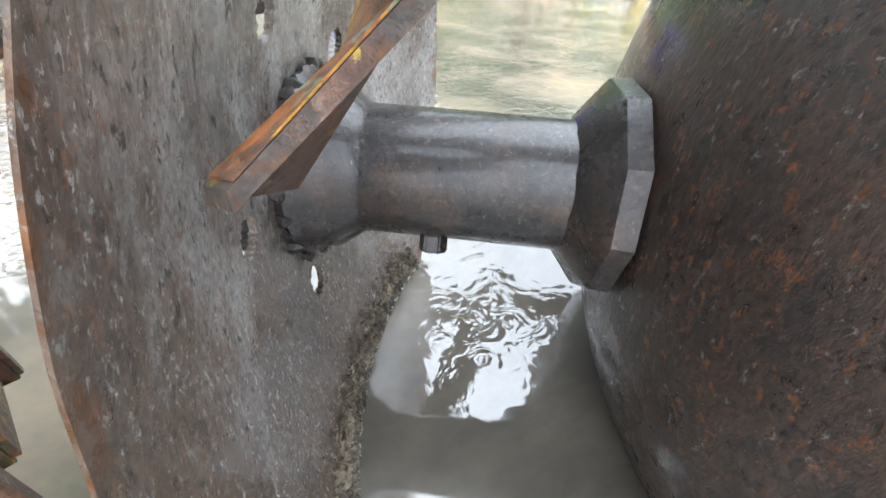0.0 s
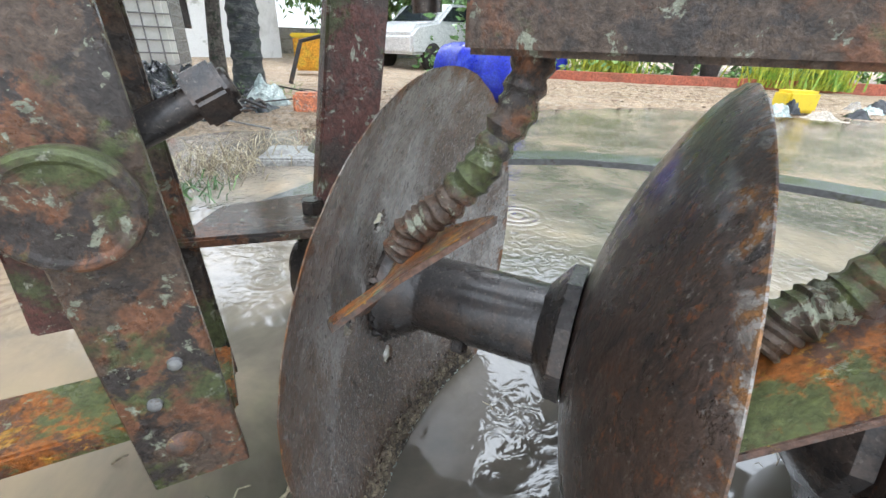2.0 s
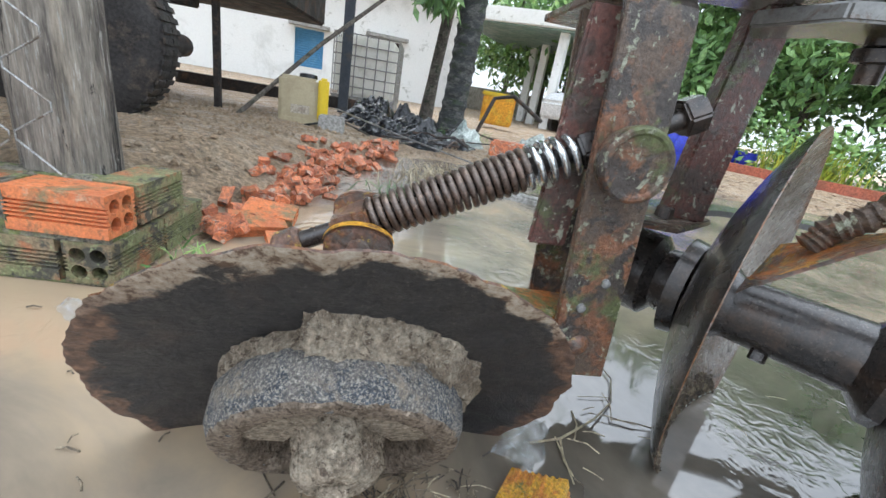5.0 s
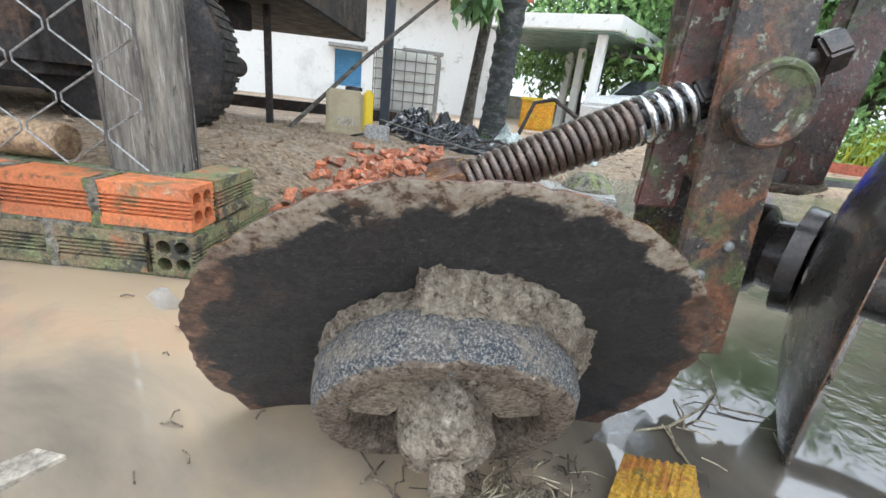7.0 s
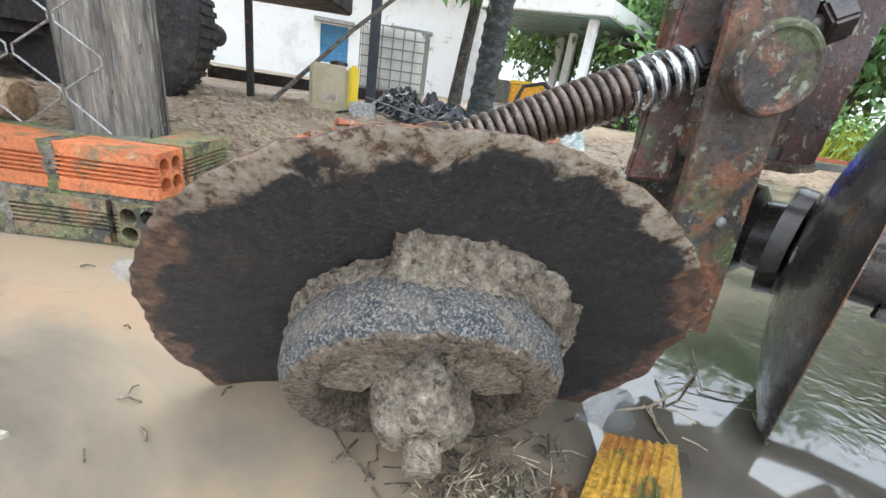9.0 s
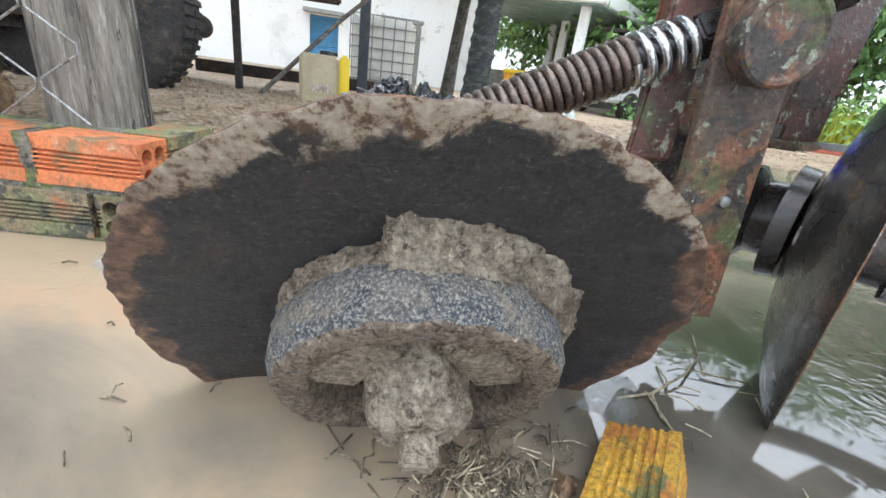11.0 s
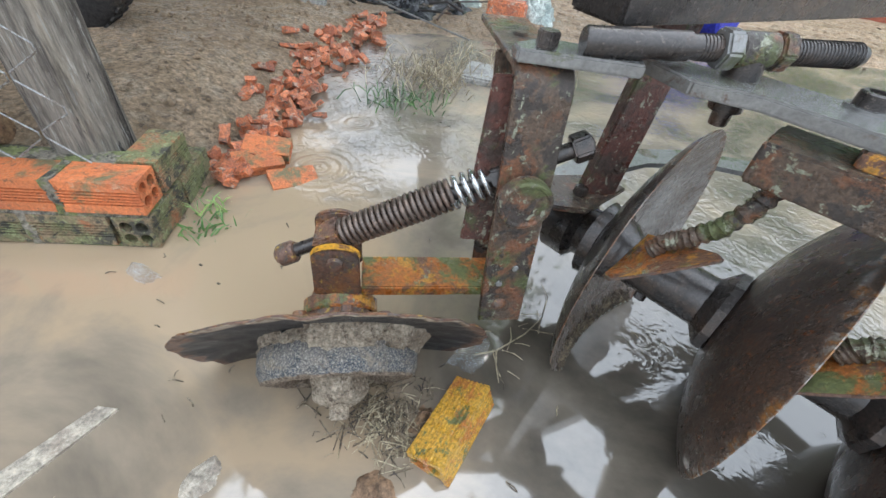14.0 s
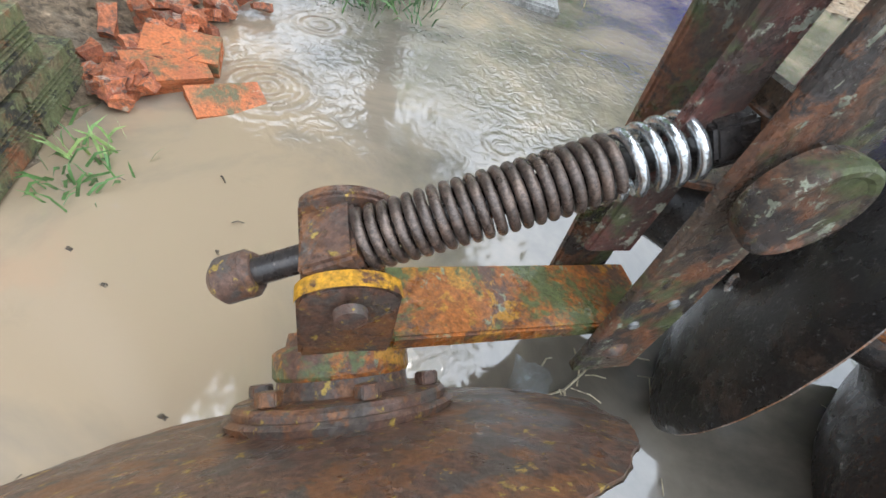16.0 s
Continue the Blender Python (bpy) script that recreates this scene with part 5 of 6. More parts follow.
# ---- trees and plants ----
def leaf_cloud(bm, centres, count, spread, size, rng, droop=0.4):
    for _ in range(count):
        c = Vector(rng.choice(centres))
        d = Vector((rng.gauss(0, 1), rng.gauss(0, 1), rng.gauss(0, 0.75)))
        p = c + d * spread
        t = Vector((rng.uniform(-1, 1), rng.uniform(-1, 1), rng.uniform(-1, 0.5) - droop)).normalized()
        L = size * rng.uniform(0.6, 1.3)
        s = t.cross(Vector((rng.uniform(-1, 1), rng.uniform(-1, 1), rng.uniform(-1, 1)))).normalized() * L * 0.2
        v = [bm.verts.new(q) for q in (p, p + t * L * 0.45 + s, p + t * L, p + t * L * 0.45 - s)]
        bm.faces.new(v)


def tree(name, base, height, r, lean, limbs, count, size, spread, label, seed, leafmat=None, barkmat=None, crown_low=0.45, group=""):
    rng = random.Random(seed)
    tr = thing(name, base, label, "tree", group)
    b = Vector(base)
    bm = bmesh.new()
    pts = [b + Vector((lean[0] * f + 0.05 * math.sin(f * 5 + seed), lean[1] * f + 0.05 * math.cos(f * 4 + seed), height * f)) for f in (i / 12 for i in range(13))]
    sweep(bm, pts, [r * (1.25 if i == 0 else 1.0 - 0.6 * i / 12) for i in range(13)], 14)
    centres = []
    for i in range(limbs):
        f = crown_low + (0.98 - crown_low) * i / max(1, limbs - 1)
        s = pts[min(12, int(f * 12))]
        ang = rng.uniform(0, 2 * math.pi)
        ln = height * rng.uniform(0.18, 0.34)
        tip = s + Vector((math.cos(ang) * ln, math.sin(ang) * ln, ln * rng.uniform(0.2, 0.7)))
        mid = s.lerp(tip, 0.5) + Vector((0, 0, -0.05 * ln))
        sweep(bm, [s, mid, tip], [r * 0.4, r * 0.25, r * 0.08], 7)
        centres += [mid, tip, s.lerp(tip, 0.75), tip + Vector((rng.gauss(0, 0.3), rng.gauss(0, 0.3), 0.1)) * ln]
    part("trunk", roughen(bm, r * 0.1, 6), barkmat or M_BARK, tr)
    bm = bmesh.new()
    leaf_cloud(bm, centres, count, spread, size, rng)
    tagged(part("crown", bm, leafmat or M_LEAF, tr, smooth=0), kind="stuff")
    return tr


tree("mango_tree", (-3.02, 4.62, 0.05), 6.6, 0.075, (0.3, 0.5), 14, 9000, 0.22, 0.5, "slim grey-trunked tree with hanging green leaves", 4, crown_low=0.6)
# Added tree, trunk hidden behind the truck; its crown darkens the left water.
tree("sky_block_tree", (-5.75, 2.55, 0.0), 6.4, 0.15, (2.0, 1.2), 20, 15000, 0.32, 0.62, "added broad leafy tree out of view, screening sky from the puddle reflections", 9, crown_low=0.62)
rng = random.Random(8)
bm = bmesh.new()
sweep(bm, [V(-2.86, 4.7, 1.75), V(-2.8, 4.35, 1.72), V(-2.75, 3.95, 1.6)], [0.03, 0.02, 0.008], 6)
br = thing("low_branch", (-2.8, 4.3, 1.6), "drooping branch of narrow green leaves", "branch")
part("twig", bm, M_BARK, br)
bm = bmesh.new()
leaf_cloud(bm, [V(-2.8, 4.3, 1.55), V(-2.75, 3.95, 1.48), V(-2.85, 4.5, 1.7), V(-2.95, 4.1, 1.62)], 260, 0.12, 0.2, rng, 1.2)
tagged(part("foliage", bm, M_LEAF, br, smooth=0), kind="stuff")

palm = thing("palm_tree", (-2.54, 4.34, 0.08), "leaning palm with a dark ringed trunk", "palm")
bm = bmesh.new()
pp = [V(-2.56 + 0.13 * f * 1.5 + 0.02 * math.sin(f * 9), 4.34 + 0.05 * f, 0.0 + 7.4 * f) for f in (i / 168 for i in range(169))]
sweep(bm, pp, [(0.19 if i == 0 else 0.17 if i < 3 else 0.15 if i < 6 else 0.134) * (1 - 0.15 * i / 168) + (0.016, 0.004, 0.0)[i % 3] for i in range(169)], 22)
part("trunk", roughen(bm, 0.008, 14), M_PALMB, palm, "dark trunk ringed with leaf scars")
rng = random.Random(2)
for i in range(14):
    ang = 2 * math.pi * i / 14 + rng.uniform(-0.1, 0.1)
    top = pp[-1]
    L = rng.uniform(1.9, 2.5)
    rise = rng.uniform(0.2, 0.9)
    line = [top + Vector((math.cos(ang) * L * f, math.sin(ang) * L * f, rise * f * 2 - 2.6 * f * f)) for f in (j / 12 for j in range(13))]
    bm = bmesh.new()
    sweep(bm, line, [0.025 * (1 - 0.8 * j / 12) for j in range(13)], 5)
    for j in range(1, 13):
        for sd in (-1, 1):
            for q in range(3):
                p = line[j - 1].lerp(line[j], q / 3)
                t = (line[j] - line[j - 1]).normalized()
                s = t.cross(UP).normalized() * sd
                e = p + (s * 0.42 + t * 0.25 - UP * 0.22) * (1.1 - 0.6 * j / 12)
                w = t * 0.018
                bm.faces.new([bm.verts.new(x) for x in (p - w, p + w, e)])
    part("frond", bm, M_LEAF, palm, smooth=0)

for i, (x, y, h, sd) in enumerate([(-1.2, 13.5, 5.5, 11), (0.6, 12.2, 4.6, 12), (2.3, 13.5, 6.0, 13), (4.3, 11.8, 5.0, 14), (6.2, 13.0, 6.0, 15), (8.6, 11.5, 5.2, 16), (11.5, 11.0, 6.0, 17), (-4.6, 17.5, 6.5, 19), (-7.5, 18.5, 6.5, 20), (-2.4, 16.2, 7.2, 23), (-5.2, 16.8, 7.6, 24), (-0.4, 15.2, 6.6, 25), (1.5, 17.0, 7.0, 21), (6.5, 17.5, 7.5, 22)]):
    tree("garden_tree", (x, y, 0.0), h * 1.06, 0.12, (0.3 * math.sin(sd), 0.2), 13, 4200, 0.30, 0.55, "leafy green garden tree at the back of the yard", sd, leafmat=M_HEDGE if i % 2 == 0 else M_LEAF, crown_low=0.22, group="garden trees")


def shrub(name, x, y, w, h, count, size, material, label, seed):
    rng = random.Random(seed)
    bm = bmesh.new()
    cs = [V(x + rng.gauss(0, w * 0.4), y + rng.gauss(0, w * 0.25), rng.uniform(0.1, h * 0.8)) for _ in range(14)]
    leaf_cloud(bm, cs, count, 0.16 * w, size, rng, -0.3)
    for c in cs[:6]:
        sweep(bm, [V(x, y, 0), c], [0.02, 0.006], 5)
    return lone(name, bm, material, label, "shrub", group="garden shrubs", smooth=0)


for i in range(13):
    shrub("shrub", -0.5 + 1.1 * i, 10.2 + 0.6 * math.sin(i * 2.3), 1.3, 1.3 + 0.5 * math.sin(i * 1.7), 700, 0.16, M_HEDGE if i % 3 else M_LEAF, "bushy green garden shrub", 40 + i)
for i, (x, y) in enumerate([(1.7, 9.3), (2.2, 9.4), (4.6, 8.6), (5.3, 8.4)]):
    rng = random.Random(70 + i)
    bm = bmesh.new()
    for _ in range(170):
        p = V(x + rng.gauss(0, 0.22), y + rng.gauss(0, 0.16), 0.08)
        t = V(rng.gauss(0, 0.22), rng.gauss(0, 0.22), 1).normalized()
        L = rng.uniform(0.4, 0.85)
        s = t.cross(V(rng.uniform(-1, 1), rng.uniform(-1, 1), 0)).normalized() * 0.018
        bm.faces.new([bm.verts.new(q) for q in (p - s, p + s, p + t * L)])
    lone("ornamental_grass", bm, M_YGRASS, "clump of bright yellow-green ornamental grass", "grass", group="grass clumps", smooth=0)
lone("planter_kerb", prism([V(-0.4, 8.9, 0), V(9.5, 8.1, 0), V(9.5, 8.3, 0), V(-0.4, 9.1, 0)], UP * 0.2, 0.01), M_REDKERB, "low red brick planter kerb", "kerb", kind="structure")
for x, y, m, lab in ((0.75, 9.5, M_BLUEPL, "blue plastic plant pot"), (1.05, 9.45, M_BLUEPL, "blue plastic plant pot"), (3.2, 8.9, M_TRUCK, "dark clay plant pot by the kerb"), (3.7, 9.0, M_TRUCK, "dark clay plant pot by the kerb")):
    lone("plant_pot", turned(V(x, y, 0.05), UP, [(0, 0), (0, 0.12), (0.32, 0.17), (0.36, 0.175), (0.36, 0.16), (0.3, 0.15), (0.3, 0)], 24), m, lab, "pot", group="plant pots")

# ---- barrels, sacks, plastic, car ----
barrel = thing("barrel", (-0.25, 4.95, 0.3), "big blue plastic barrel lying on its side", "barrel")
bx = V(0.9, -0.42, 0).normalized()
part("shell", turned(V(-0.66, 5.12, 0.31), bx, [(0, 0), (0, 0.24), (0.02, 0.265), (0.12, 0.285), (0.28, 0.29), (0.30, 0.3), (0.33, 0.3), (0.35, 0.29), (0.58, 0.29), (0.6, 0.3), (0.63, 0.3), (0.65, 0.29), (0.82, 0.282), (0.9, 0.265), (0.92, 0.24), (0.91, 0)], 48), M_BLUEPL, barrel)
part("bung", turned(V(-0.66, 5.12, 0.31) + bx * 0.91 + UP * 0.14, bx, [(0, 0), (0, 0.035), (0.02, 0.033), (0.02, 0)], 18), M_BLACKPL, barrel)


def crumple(x, y, z, sx_, sy_, h, seed, cells=22):
    bm = bmesh.new()
    rows = []
    for j in range(cells):
        row = []
        for i in range(cells):
            u, v = i / (cells - 1) * 2 - 1, j / (cells - 1) * 2 - 1
            edge = max(0, 1 - (u * u + v * v) ** 0.9)
            n = 0.6 * (0.5 + noise.noise(V(u * 1.8 + seed, v * 1.8, 1))) + 0.55 * abs(noise.noise(V(u * 3.0 + seed, v * 3.0, 4))) + 0.25 * abs(noise.noise(V(u * 6.5, v * 6.5, seed)))
            wob = 1 + 0.35 * noise.noise(V(u * 1.5, v * 1.5, seed))
            row.append(bm.verts.new((x + u * sx_ * wob, y + v * sy_ * wob, z + h * (edge * 0.5 + n * 0.9 * (0.25 + edge)))))
        rows.append(row)
    for a, b in zip(rows, rows[1:]):
        for i in range(cells - 1):
            bm.faces.new((a[i], a[i + 1], b[i + 1], b[i]))
    return bm


rng = random.Random(21)
for i, (x, y, sx_, sy_, h) in enumerate([(-3.0, 3.5, 0.35, 0.25, 0.16), (-2.65, 3.2, 0.3, 0.22, 0.14), (-3.4, 3.9, 0.4, 0.3, 0.2), (-2.4, 3.55, 0.32, 0.25, 0.15), (-2.75, 3.95, 0.35, 0.28, 0.2), (-2.15, 3.05, 0.26, 0.2, 0.1), (-3.75, 4.45, 0.35, 0.3, 0.25), (-2.2, 3.9, 0.25, 0.2, 0.14), (-1.95, 3.4, 0.2, 0.2, 0.09), (-3.2, 4.4, 0.3, 0.25, 0.2)]):
    lone("plastic_sheet", crumple(x, y, 0.01, sx_, sy_, h, i * 3.3, 38), M_BLACKPL, "crumpled wet black plastic sheet on the ground", "sheet", group="black plastic sheets", smooth=25)
for i in range(26):
    x, y = rng.uniform(-3.3, -1.6), rng.uniform(2.6, 4.3)
    a = rng.uniform(0, math.pi)
    L = rng.uniform(0.25, 0.8)
    z = rng.uniform(0.03, 0.14)
    lone("stick", tube([V(x, y, z), V(x + math.cos(a) * L * 0.5, y + math.sin(a) * L * 0.5, z + 0.02), V(x + math.cos(a) * L, y + math.sin(a) * L, rng.uniform(0.03, 0.12))], rng.uniform(0.006, 0.014), 6), M_TRUCK if i % 3 else M_BARK, "dark wet stick in the plastic heap", "stick", group="sticks in the heap")
lone("wire_line", tube([V(-3.0, 2.9, 0.2), V(-2.2, 2.75, 0.12), V(-1.4, 2.6, 0.06)], 0.006, 6), M_GALV, "pale wire stretched over the heap", "wire")
lone("cloth_sack", crumple(-2.05, 3.75, 0.02, 0.22, 0.16, 0.2, 50), M_TARP, "pale wet cloth sack on the heap", "sack", group="sacks")
lone("cloth_sack", crumple(-1.35, 3.75, 0.02, 0.24, 0.2, 0.22, 60), M_TARP, "pale green plastic sack beside red bricks", "sack", group="sacks")
lone("red_block", roughen(block(V(-1.5, 3.5, 0.11), V(0.3, 0.06, 0), V(-0.03, 0.16, 0), UP * 0.16, 0.02), 0.012, 14), M_BROKEN, "broken lump of red brick", "brick")
lone("concrete_block", block(V(-2.72, 2.55, 0.1), V(0.16, 0.12, 0), V(-0.07, 0.1, 0), UP * 0.14, 0.01), M_CONC, "grey hollow concrete block", "block")
lone("mossy_stone", roughen(turned(V(-0.86, 2.3, -0.02), UP, [(0, 0), (0.0, 0.13), (0.06, 0.15), (0.11, 0.12), (0.14, 0.06), (0.15, 0)], 22), 0.02, 9), M_MORTAR, "mossy grey stone at the water's edge", "stone")
lone("flat_slab", roughen(block(V(-0.95, 2.2, 0.0), V(0.5, 0.12, 0), V(-0.08, 0.3, 0), UP * 0.07, 0.01), 0.008, 12), M_CONC, "flat grey slab in the mud", "slab")
orange_box = thing("crate", (-3.2, 7.4, 0.1), "orange plastic crate with a yellow lid", "crate")
part("box", block(V(-3.2, 7.4, 0.36), V(0.55, 0.2, 0), V(-0.12, 0.32, 0), UP * 0.5, 0.03), M_ORPL, orange_box)
part("lid", block(V(-3.2, 7.4, 0.63), V(0.6, 0.22, 0), V(-0.13, 0.36, 0), UP * 0.07, 0.02), M_TINY, orange_box, "yellow lid")
lone("bent_pipe", tube([V(-2.75, 5.6, 0.05), V(-2.65, 5.8, 0.55), V(-2.4, 5.9, 0.62), V(-1.9, 5.8, 0.35)], 0.03, 10), M_TRUCK, "bent dark metal pipe standing in the yard", "pipe")
car = thing("car", (-0.9, 11.0, 0), "silver-white small car parked under trees", "car")
cs = [(-1.9, 0.35), (-1.95, 0.75), (-1.7, 0.95), (-1.0, 1.05), (-0.55, 1.42), (0.6, 1.46), (1.2, 1.1), (1.75, 0.98), (1.85, 0.6), (1.8, 0.35)]
cu, cv = V(0.5, 0.866, 0), V(-0.866, 0.5, 0)
co = V(-1.1, 11.6, 0)
part("body", prism([co + cu * a + UP * b for a, b in cs], cv * 1.55, 0.06), M_CAR, car)
for s in (-0.004, 1.554):
    part("window", prism([co + cu * a + UP * b + cv * s for a, b in ((-0.9, 1.05), (-0.5, 1.36), (0.5, 1.4), (1.0, 1.1))], cv * 0.01 * (1 if s > 0 else -1), 0), M_GLASS, car, "dark side window")
part("windscreen", prism([co + cu * -1.02 + UP * 1.06 + cv * 0.15, co + cu * -1.02 + UP * 1.06 + cv * 1.4, co + cu * -0.6 + UP * 1.41 + cv * 1.3, co + cu * -0.6 + UP * 1.41 + cv * 0.25], cu * -0.02, 0), M_GLASS, car)
for a in (-1.2, 1.15):
    for s in (0.05, 1.5):
        part("wheel", turned(co + cu * a + cv * s + UP * 0.3, cv, [(-0.09, 0), (-0.09, 0.26), (-0.07, 0.3), (0.07, 0.3), (0.09, 0.26), (0.09, 0)], 24), M_TYRE, car)
bin_y = lone("yellow_bin", block(V(3.1, 5.3, 0.14), V(0.34, 0.05, 0), V(-0.04, 0.24, 0), UP * 0.22, 0.03), M_TINY, "yellow plastic tub among litter", "tub")
for i in range(16):
    x, y = 3.0 + rng.uniform(-0.4, 1.6), 4.7 + rng.uniform(-0.5, 0.9)
    lone("litter_bag", crumple(x, y, 0.03, rng.uniform(0.07, 0.16), rng.uniform(0.07, 0.14), rng.uniform(0.06, 0.14), i * 2.1 + 100, 12), (M_BAG, M_BLACKPL, M_TARP, M_BOARD)[i % 4], ("crumpled white plastic bag", "crumpled black plastic bag", "crumpled pale green bag", "crumpled dirty paper bag")[i % 4] + " on the muddy bank", "bag", group="litter on the bank", smooth=25)

# ---- broken bricks along the shore ----
rng = random.Random(31)
bits = []
for i in range(10):
    bm = block(V(0, 0, 0), V(rng.uniform(0.05, 0.10), 0, 0), V(0, rng.uniform(0.035, 0.065), 0), UP * rng.uniform(0.022, 0.05), 0)
    bmesh.ops.subdivide_edges(bm, edges=bm.edges[:], cuts=1, use_grid_fill=True)
    bits.append(finish(roughen(bm, 0.014, 22, i), "broken_brick", M_BROKEN, 25))
line = [(-1.27, 0.52), (-1.36, 0.72), (-1.47, 0.95), (-1.66, 1.28), (-1.86, 1.7), (-2.02, 2.15), (-2.1, 2.55)]
for i in range(240):
    f = rng.random() ** 0.9 * (len(line) - 1.001)
    k = int(f)
    (x0, y0), (x1, y1) = line[k], line[k + 1]
    w = (0.045, 0.07, 0.10, 0.13, 0.15, 0.14)[k]
    x, y = x0 + (x1 - x0) * (f - k) + rng.gauss(-0.01, w * 0.7), y0 + (y1 - y0) * (f - k) + rng.gauss(0, w * 0.5)
    ob = new("broken_brick", bits[i % 10])
    s = rng.uniform(0.4, 0.95)
    ob.matrix_world = pose(x, y, max(0.008, ground_height(x, y)) + rng.uniform(0.004, 0.035), rng.uniform(-35, 35), rng.uniform(-35, 35), rng.uniform(0, 360)) @ Matrix.Scale(s, 4)
    tagged(ob, "broken lump of orange-red brick on the shore", "brick", "broken bricks on the shore")
for x, y, rz, z in ((-1.27, 0.575, 62, 0.0), (-1.14, 0.60, 60, -0.034), (-1.34, 0.66, 35, 0.012)):
    ob = new("half_brick", me_o)
    ob.matrix_world = pose(x, y, z, 14, 4, rz) @ Matrix.Diagonal((0.85, 1, 0.45, 1))
    tagged(ob, "grooved orange brick half sunk in the puddle", "brick", "sunken bricks")

# ---- near clutter in the water ----
me_y = brick_mesh("fallen_brick", 0.19, 0.078, 0.075, M_YBRICK, all_round=True, seed=9, g=6, dpt=0.003, band=0.14)
ob = new("fallen_brick", me_y)
ob.matrix_world = Matrix.Translation((-0.2, 0.105, -0.012)) @ pose(0, 0, 0, 0, 0, 88) @ pose(0, 0, 0, -23, 0, 0)
tagged(ob, "grooved hollow brick stained yellow, half under water", "brick")


def straws(name, cx, cy, w, h, count, z, seed, material, label, category, r=0.0011, lmax=0.09):
    rng = random.Random(seed)
    bm = bmesh.new()
    for _ in range(count):
        x, y = cx + rng.gauss(0, w), cy + rng.gauss(0, h)
        a = rng.uniform(0, 2 * math.pi)
        L = rng.uniform(0.25, 1) * lmax
        zz = z + abs(rng.gauss(0, 0.006))
        sweep(bm, [V(x, y, zz), V(x + math.cos(a) * L * 0.5 + rng.gauss(0, 0.004), y + math.sin(a) * L * 0.5, zz + rng.uniform(0, 0.008)), V(x + math.cos(a) * L, y + math.sin(a) * L, zz)], r * rng.uniform(0.6, 1.6), 4)
    return lone(name, bm, material, label, category, kind="stuff", smooth=0)


straws("straw_litter", -0.375, 0.14, 0.04, 0.035, 130, 0.001, 5, M_STRAW, "wet pale straw floating under the wheel hub", "straw", 0.0008, 0.06)
straws("dark_litter", -0.385, 0.15, 0.055, 0.045, 230, 0.0, 6, M_DEBRIS, "dark rotten straw floating in the puddle", "straw", 0.0010, 0.05)
straws("floating_straw", -0.20, 0.48, 0.06, 0.12, 16, 0.001, 7, M_STRAW, "single straws floating beside the disc", "straw", 0.0010, 0.09)
straws("floating_straw", 0.45, 0.9, 0.3, 0.3, 24, 0.0, 8, M_STRAW, "pale straw floating behind the discs", "straw", 0.0007, 0.05)
straws("floating_straw", -0.75, 0.2, 0.35, 0.25, 36, 0.0005, 17, M_DEBRIS, "scattered crumbs floating on the puddle", "straw", 0.0012, 0.03)
twig = thing("twig", (-0.22, 0.5, 0.0), "pale forked twig lying in the puddle", "twig")
part("stem", tube([V(-0.29, 0.385, 0.002), V(-0.25, 0.42, 0.008), V(-0.21, 0.50, 0.012), V(-0.19, 0.58, 0.006), V(-0.2, 0.66, 0.006), V(-0.23, 0.70, 0.004)], [0.0018, 0.002, 0.0018, 0.0015, 0.0013, 0.001], 8), M_STRAW, twig)
part("fork", tube([V(-0.25, 0.42, 0.008), V(-0.235, 0.385, 0.004), V(-0.215, 0.365, 0.002)], [0.002, 0.0018, 0.0012], 6), M_STRAW, twig)
lone("plastic_film", crumple(-0.30, 0.385, 0.0, 0.035, 0.055, 0.010, 200, 26), M_BAG, "crumpled clear plastic film floating beside the wheel", "film", group="floating plastic", smooth=25)
lone("plastic_film", crumple(-1.11, 0.14, -0.002, 0.05, 0.022, 0.02, 210, 18), M_BAG, "scrap of clear plastic bag floating by the bricks", "film", group="floating plastic", smooth=25)
lone("plastic_film", crumple(-0.58, -0.10, -0.004, 0.035, 0.05, 0.008, 220, 18), M_BOARD, "pale scrap just under the water", "scrap", group="floating plastic", smooth=25)
lone("board", roughen(prism([V(-0.865, -0.35, 0.0), V(-0.845, -0.115, 0.0), V(-0.808, -0.10, 0.0), V(-0.815, -0.36, 0.0)], UP * 0.006, 0), 0.003, 30), M_BOARD, "thin grey-white board floating in the puddle", "board")
lone("dead_leaf", crumple(-0.315, 0.03, -0.002, 0.04, 0.035, 0.012, 230, 14), M_DLEAF, "curled dead brown leaf on the water", "leaf", group="dead leaves")
lone("dead_leaf", crumple(-0.315, 0.185, 0.0, 0.012, 0.03, 0.02, 240, 10), M_DLEAF, "reddish dead leaf in the straw", "leaf", group="dead leaves")
for x, y in ((-0.72, 0.12), (-1.02, 0.24), (-0.93, 0.22)):
    lone("dead_leaf", crumple(x, y, 0.0, 0.006, 0.003, 0.003, x * 9, 10), M_DEBRIS, "tiny dark leaf scrap on the water", "leaf", group="dead leaves")


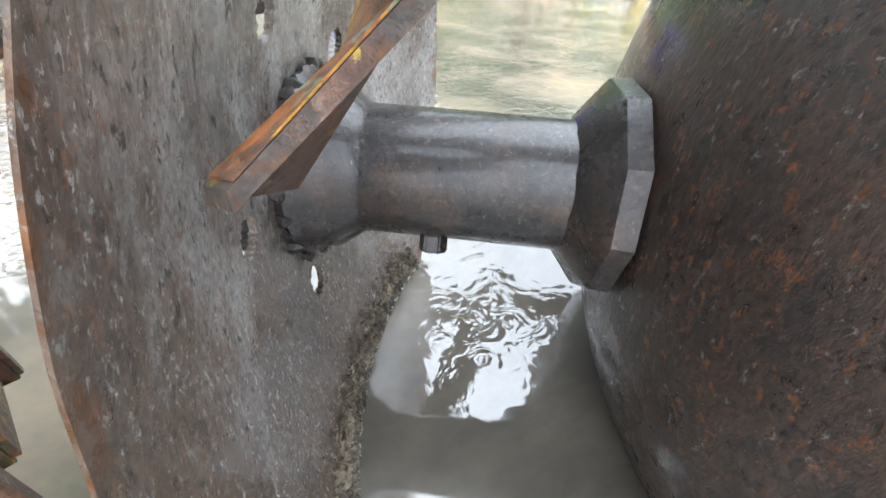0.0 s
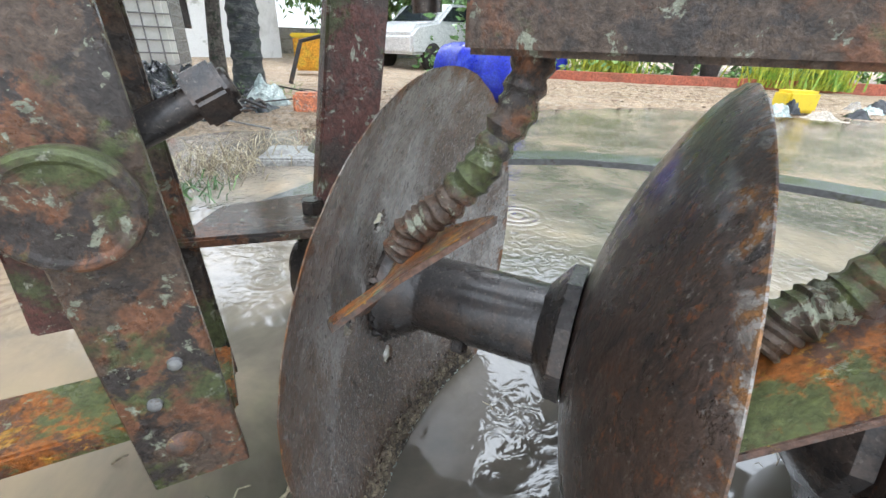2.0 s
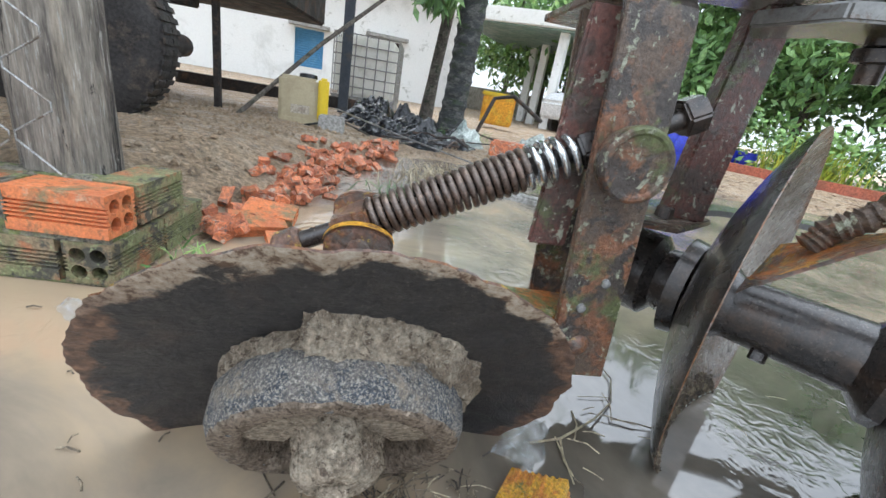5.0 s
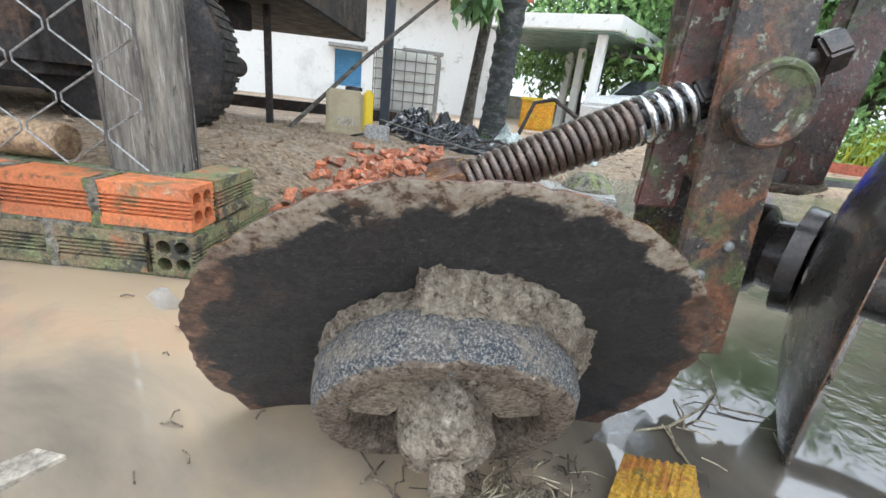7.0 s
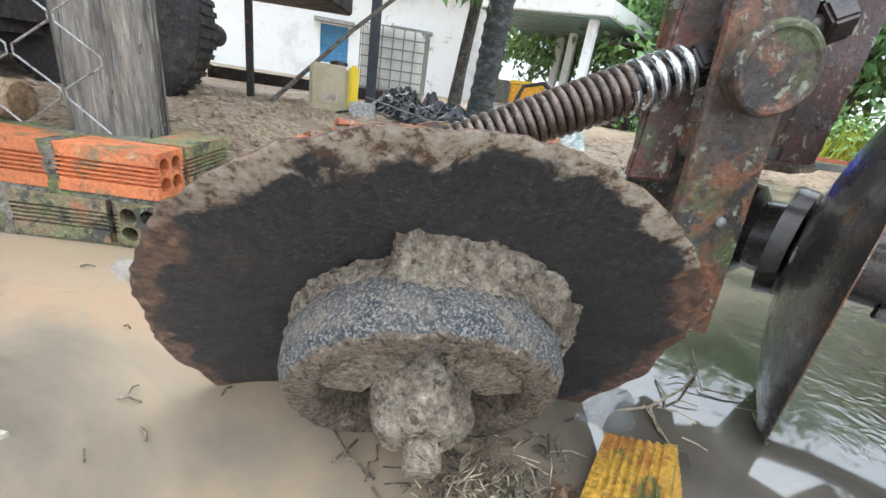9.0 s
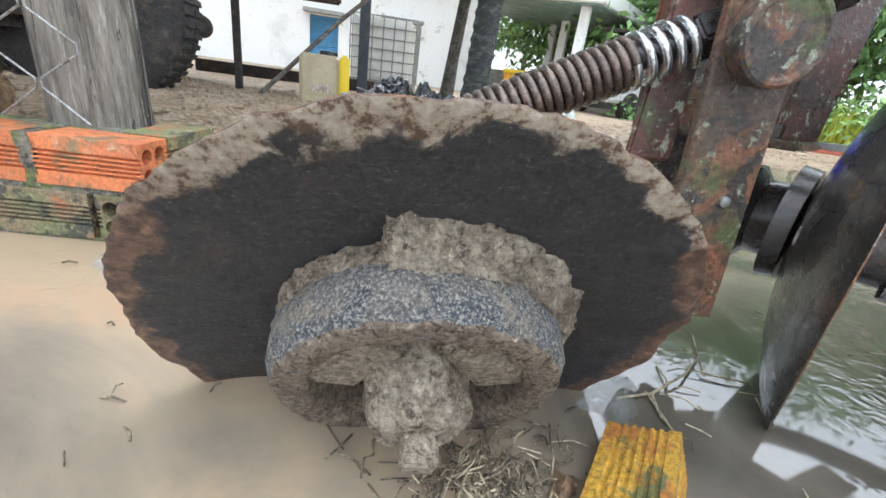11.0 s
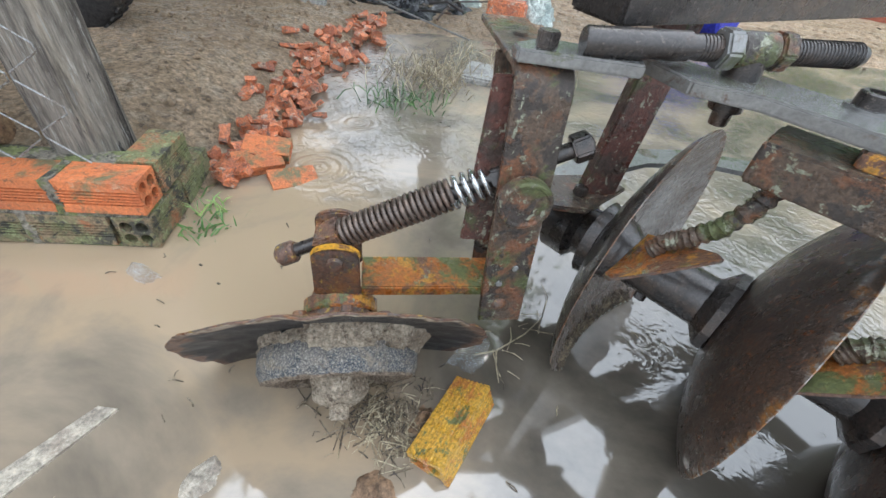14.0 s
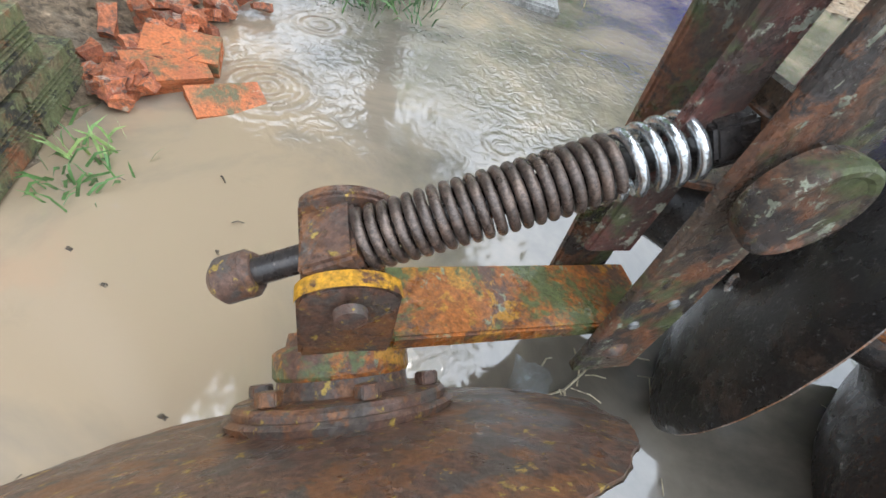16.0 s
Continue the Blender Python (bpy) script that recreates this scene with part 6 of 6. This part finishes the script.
def tuft(name, x, y, w, count, L, material, label, seed, z=0.0):
    rng = random.Random(seed)
    bm = bmesh.new()
    for _ in range(count):
        p = V(x + rng.gauss(0, w), y + rng.gauss(0, w), z)
        t = V(rng.gauss(0, 0.6), rng.gauss(0, 0.6), 1).normalized()
        l = L * rng.uniform(0.4, 1.2)
        s = t.cross(V(rng.uniform(-1, 1), rng.uniform(-1, 1), 0)).normalized() * 0.0025
        m = p + t * l * 0.6
        e = p + t * l + V(t.x, t.y, -0.5) * l * 0.3
        v = [bm.verts.new(q) for q in (p - s, p + s, m + s, m - s, e)]
        bm.faces.new(v[:4])
        bm.faces.new((v[3], v[2], v[4]))
    return lone(name, bm, material, label, "grass", group="grass tufts", kind="stuff", smooth=0)


tuft("grass_tuft", -1.20, 0.40, 0.045, 40, 0.065, M_HEDGE, "tuft of fresh grass against the brick wall", 51)
tuft("grass_tuft", -1.13, 0.32, 0.03, 30, 0.05, M_LEAF, "small tuft of fresh grass in the water", 52)
tuft("grass_tuft", -1.22, 1.52, 0.10, 130, 0.09, M_LEAF, "green weeds growing in the puddle", 53)
tuft("grass_tuft", -1.30, 1.90, 0.13, 240, 0.16, M_STRAW, "dry yellow grass standing in the puddle", 54)
tuft("grass_tuft", -1.05, 2.5, 0.2, 160, 0.14, M_STRAW, "dry grass on the far bank", 55)
tuft("grass_tuft", -2.5, 4.25, 0.2, 200, 0.16, M_HEDGE, "grass round the palm's foot", 56, 0.05)
rng = random.Random(77)
bm = bmesh.new()
for _ in range(2600):
    x, y = rng.uniform(-1.4, 4.5), rng.uniform(2.4, 8.2)
    g = ground_height(x, y)
    if g < -0.03:
        continue
    a = rng.uniform(0, 2 * math.pi)
    L = rng.uniform(0.02, 0.06)
    p, d = V(x, y, max(g, 0.0) + rng.uniform(0.003, 0.012)), V(math.cos(a), math.sin(a), rng.uniform(-0.2, 0.3))
    s = V(-d.y, d.x, rng.uniform(-0.4, 0.4)) * L * 0.3
    bm.faces.new([bm.verts.new(q) for q in (p - d * L, p + s, p + d * L, p - s)])
lone("fallen_leaves", bm, M_DLEAF, "wet brown fallen leaves strewn over the muddy bank", "leaves", kind="stuff", smooth=0)

rng = random.Random(88)
bm = bmesh.new()
for _ in range(2400):
    x, y = rng.uniform(-4.2, -1.25), rng.uniform(0.2, 3.6)
    if shore_gap(x, y) < 0.03:
        continue
    r = abs(rng.gauss(0, 0.009)) + 0.003
    p = V(x, y, ground_height(x, y) + r * 0.2)
    v = [bm.verts.new(p + V(*q) * r * rng.uniform(0.7, 1.3)) for q in ((1, 0, 0), (0, 1, 0), (-1, 0, 0), (0, -1, 0), (0, 0, 0.8), (0, 0, -0.6))]
    for q in ((0, 1, 4), (1, 2, 4), (2, 3, 4), (3, 0, 4), (1, 0, 5), (2, 1, 5), (3, 2, 5), (0, 3, 5)):
        bm.faces.new([v[j] for j in q])
lone("dirt_clods", bm, M_DIRT, "small clods and pebbles scattered on the yard dirt", "clods", kind="stuff", smooth=0)
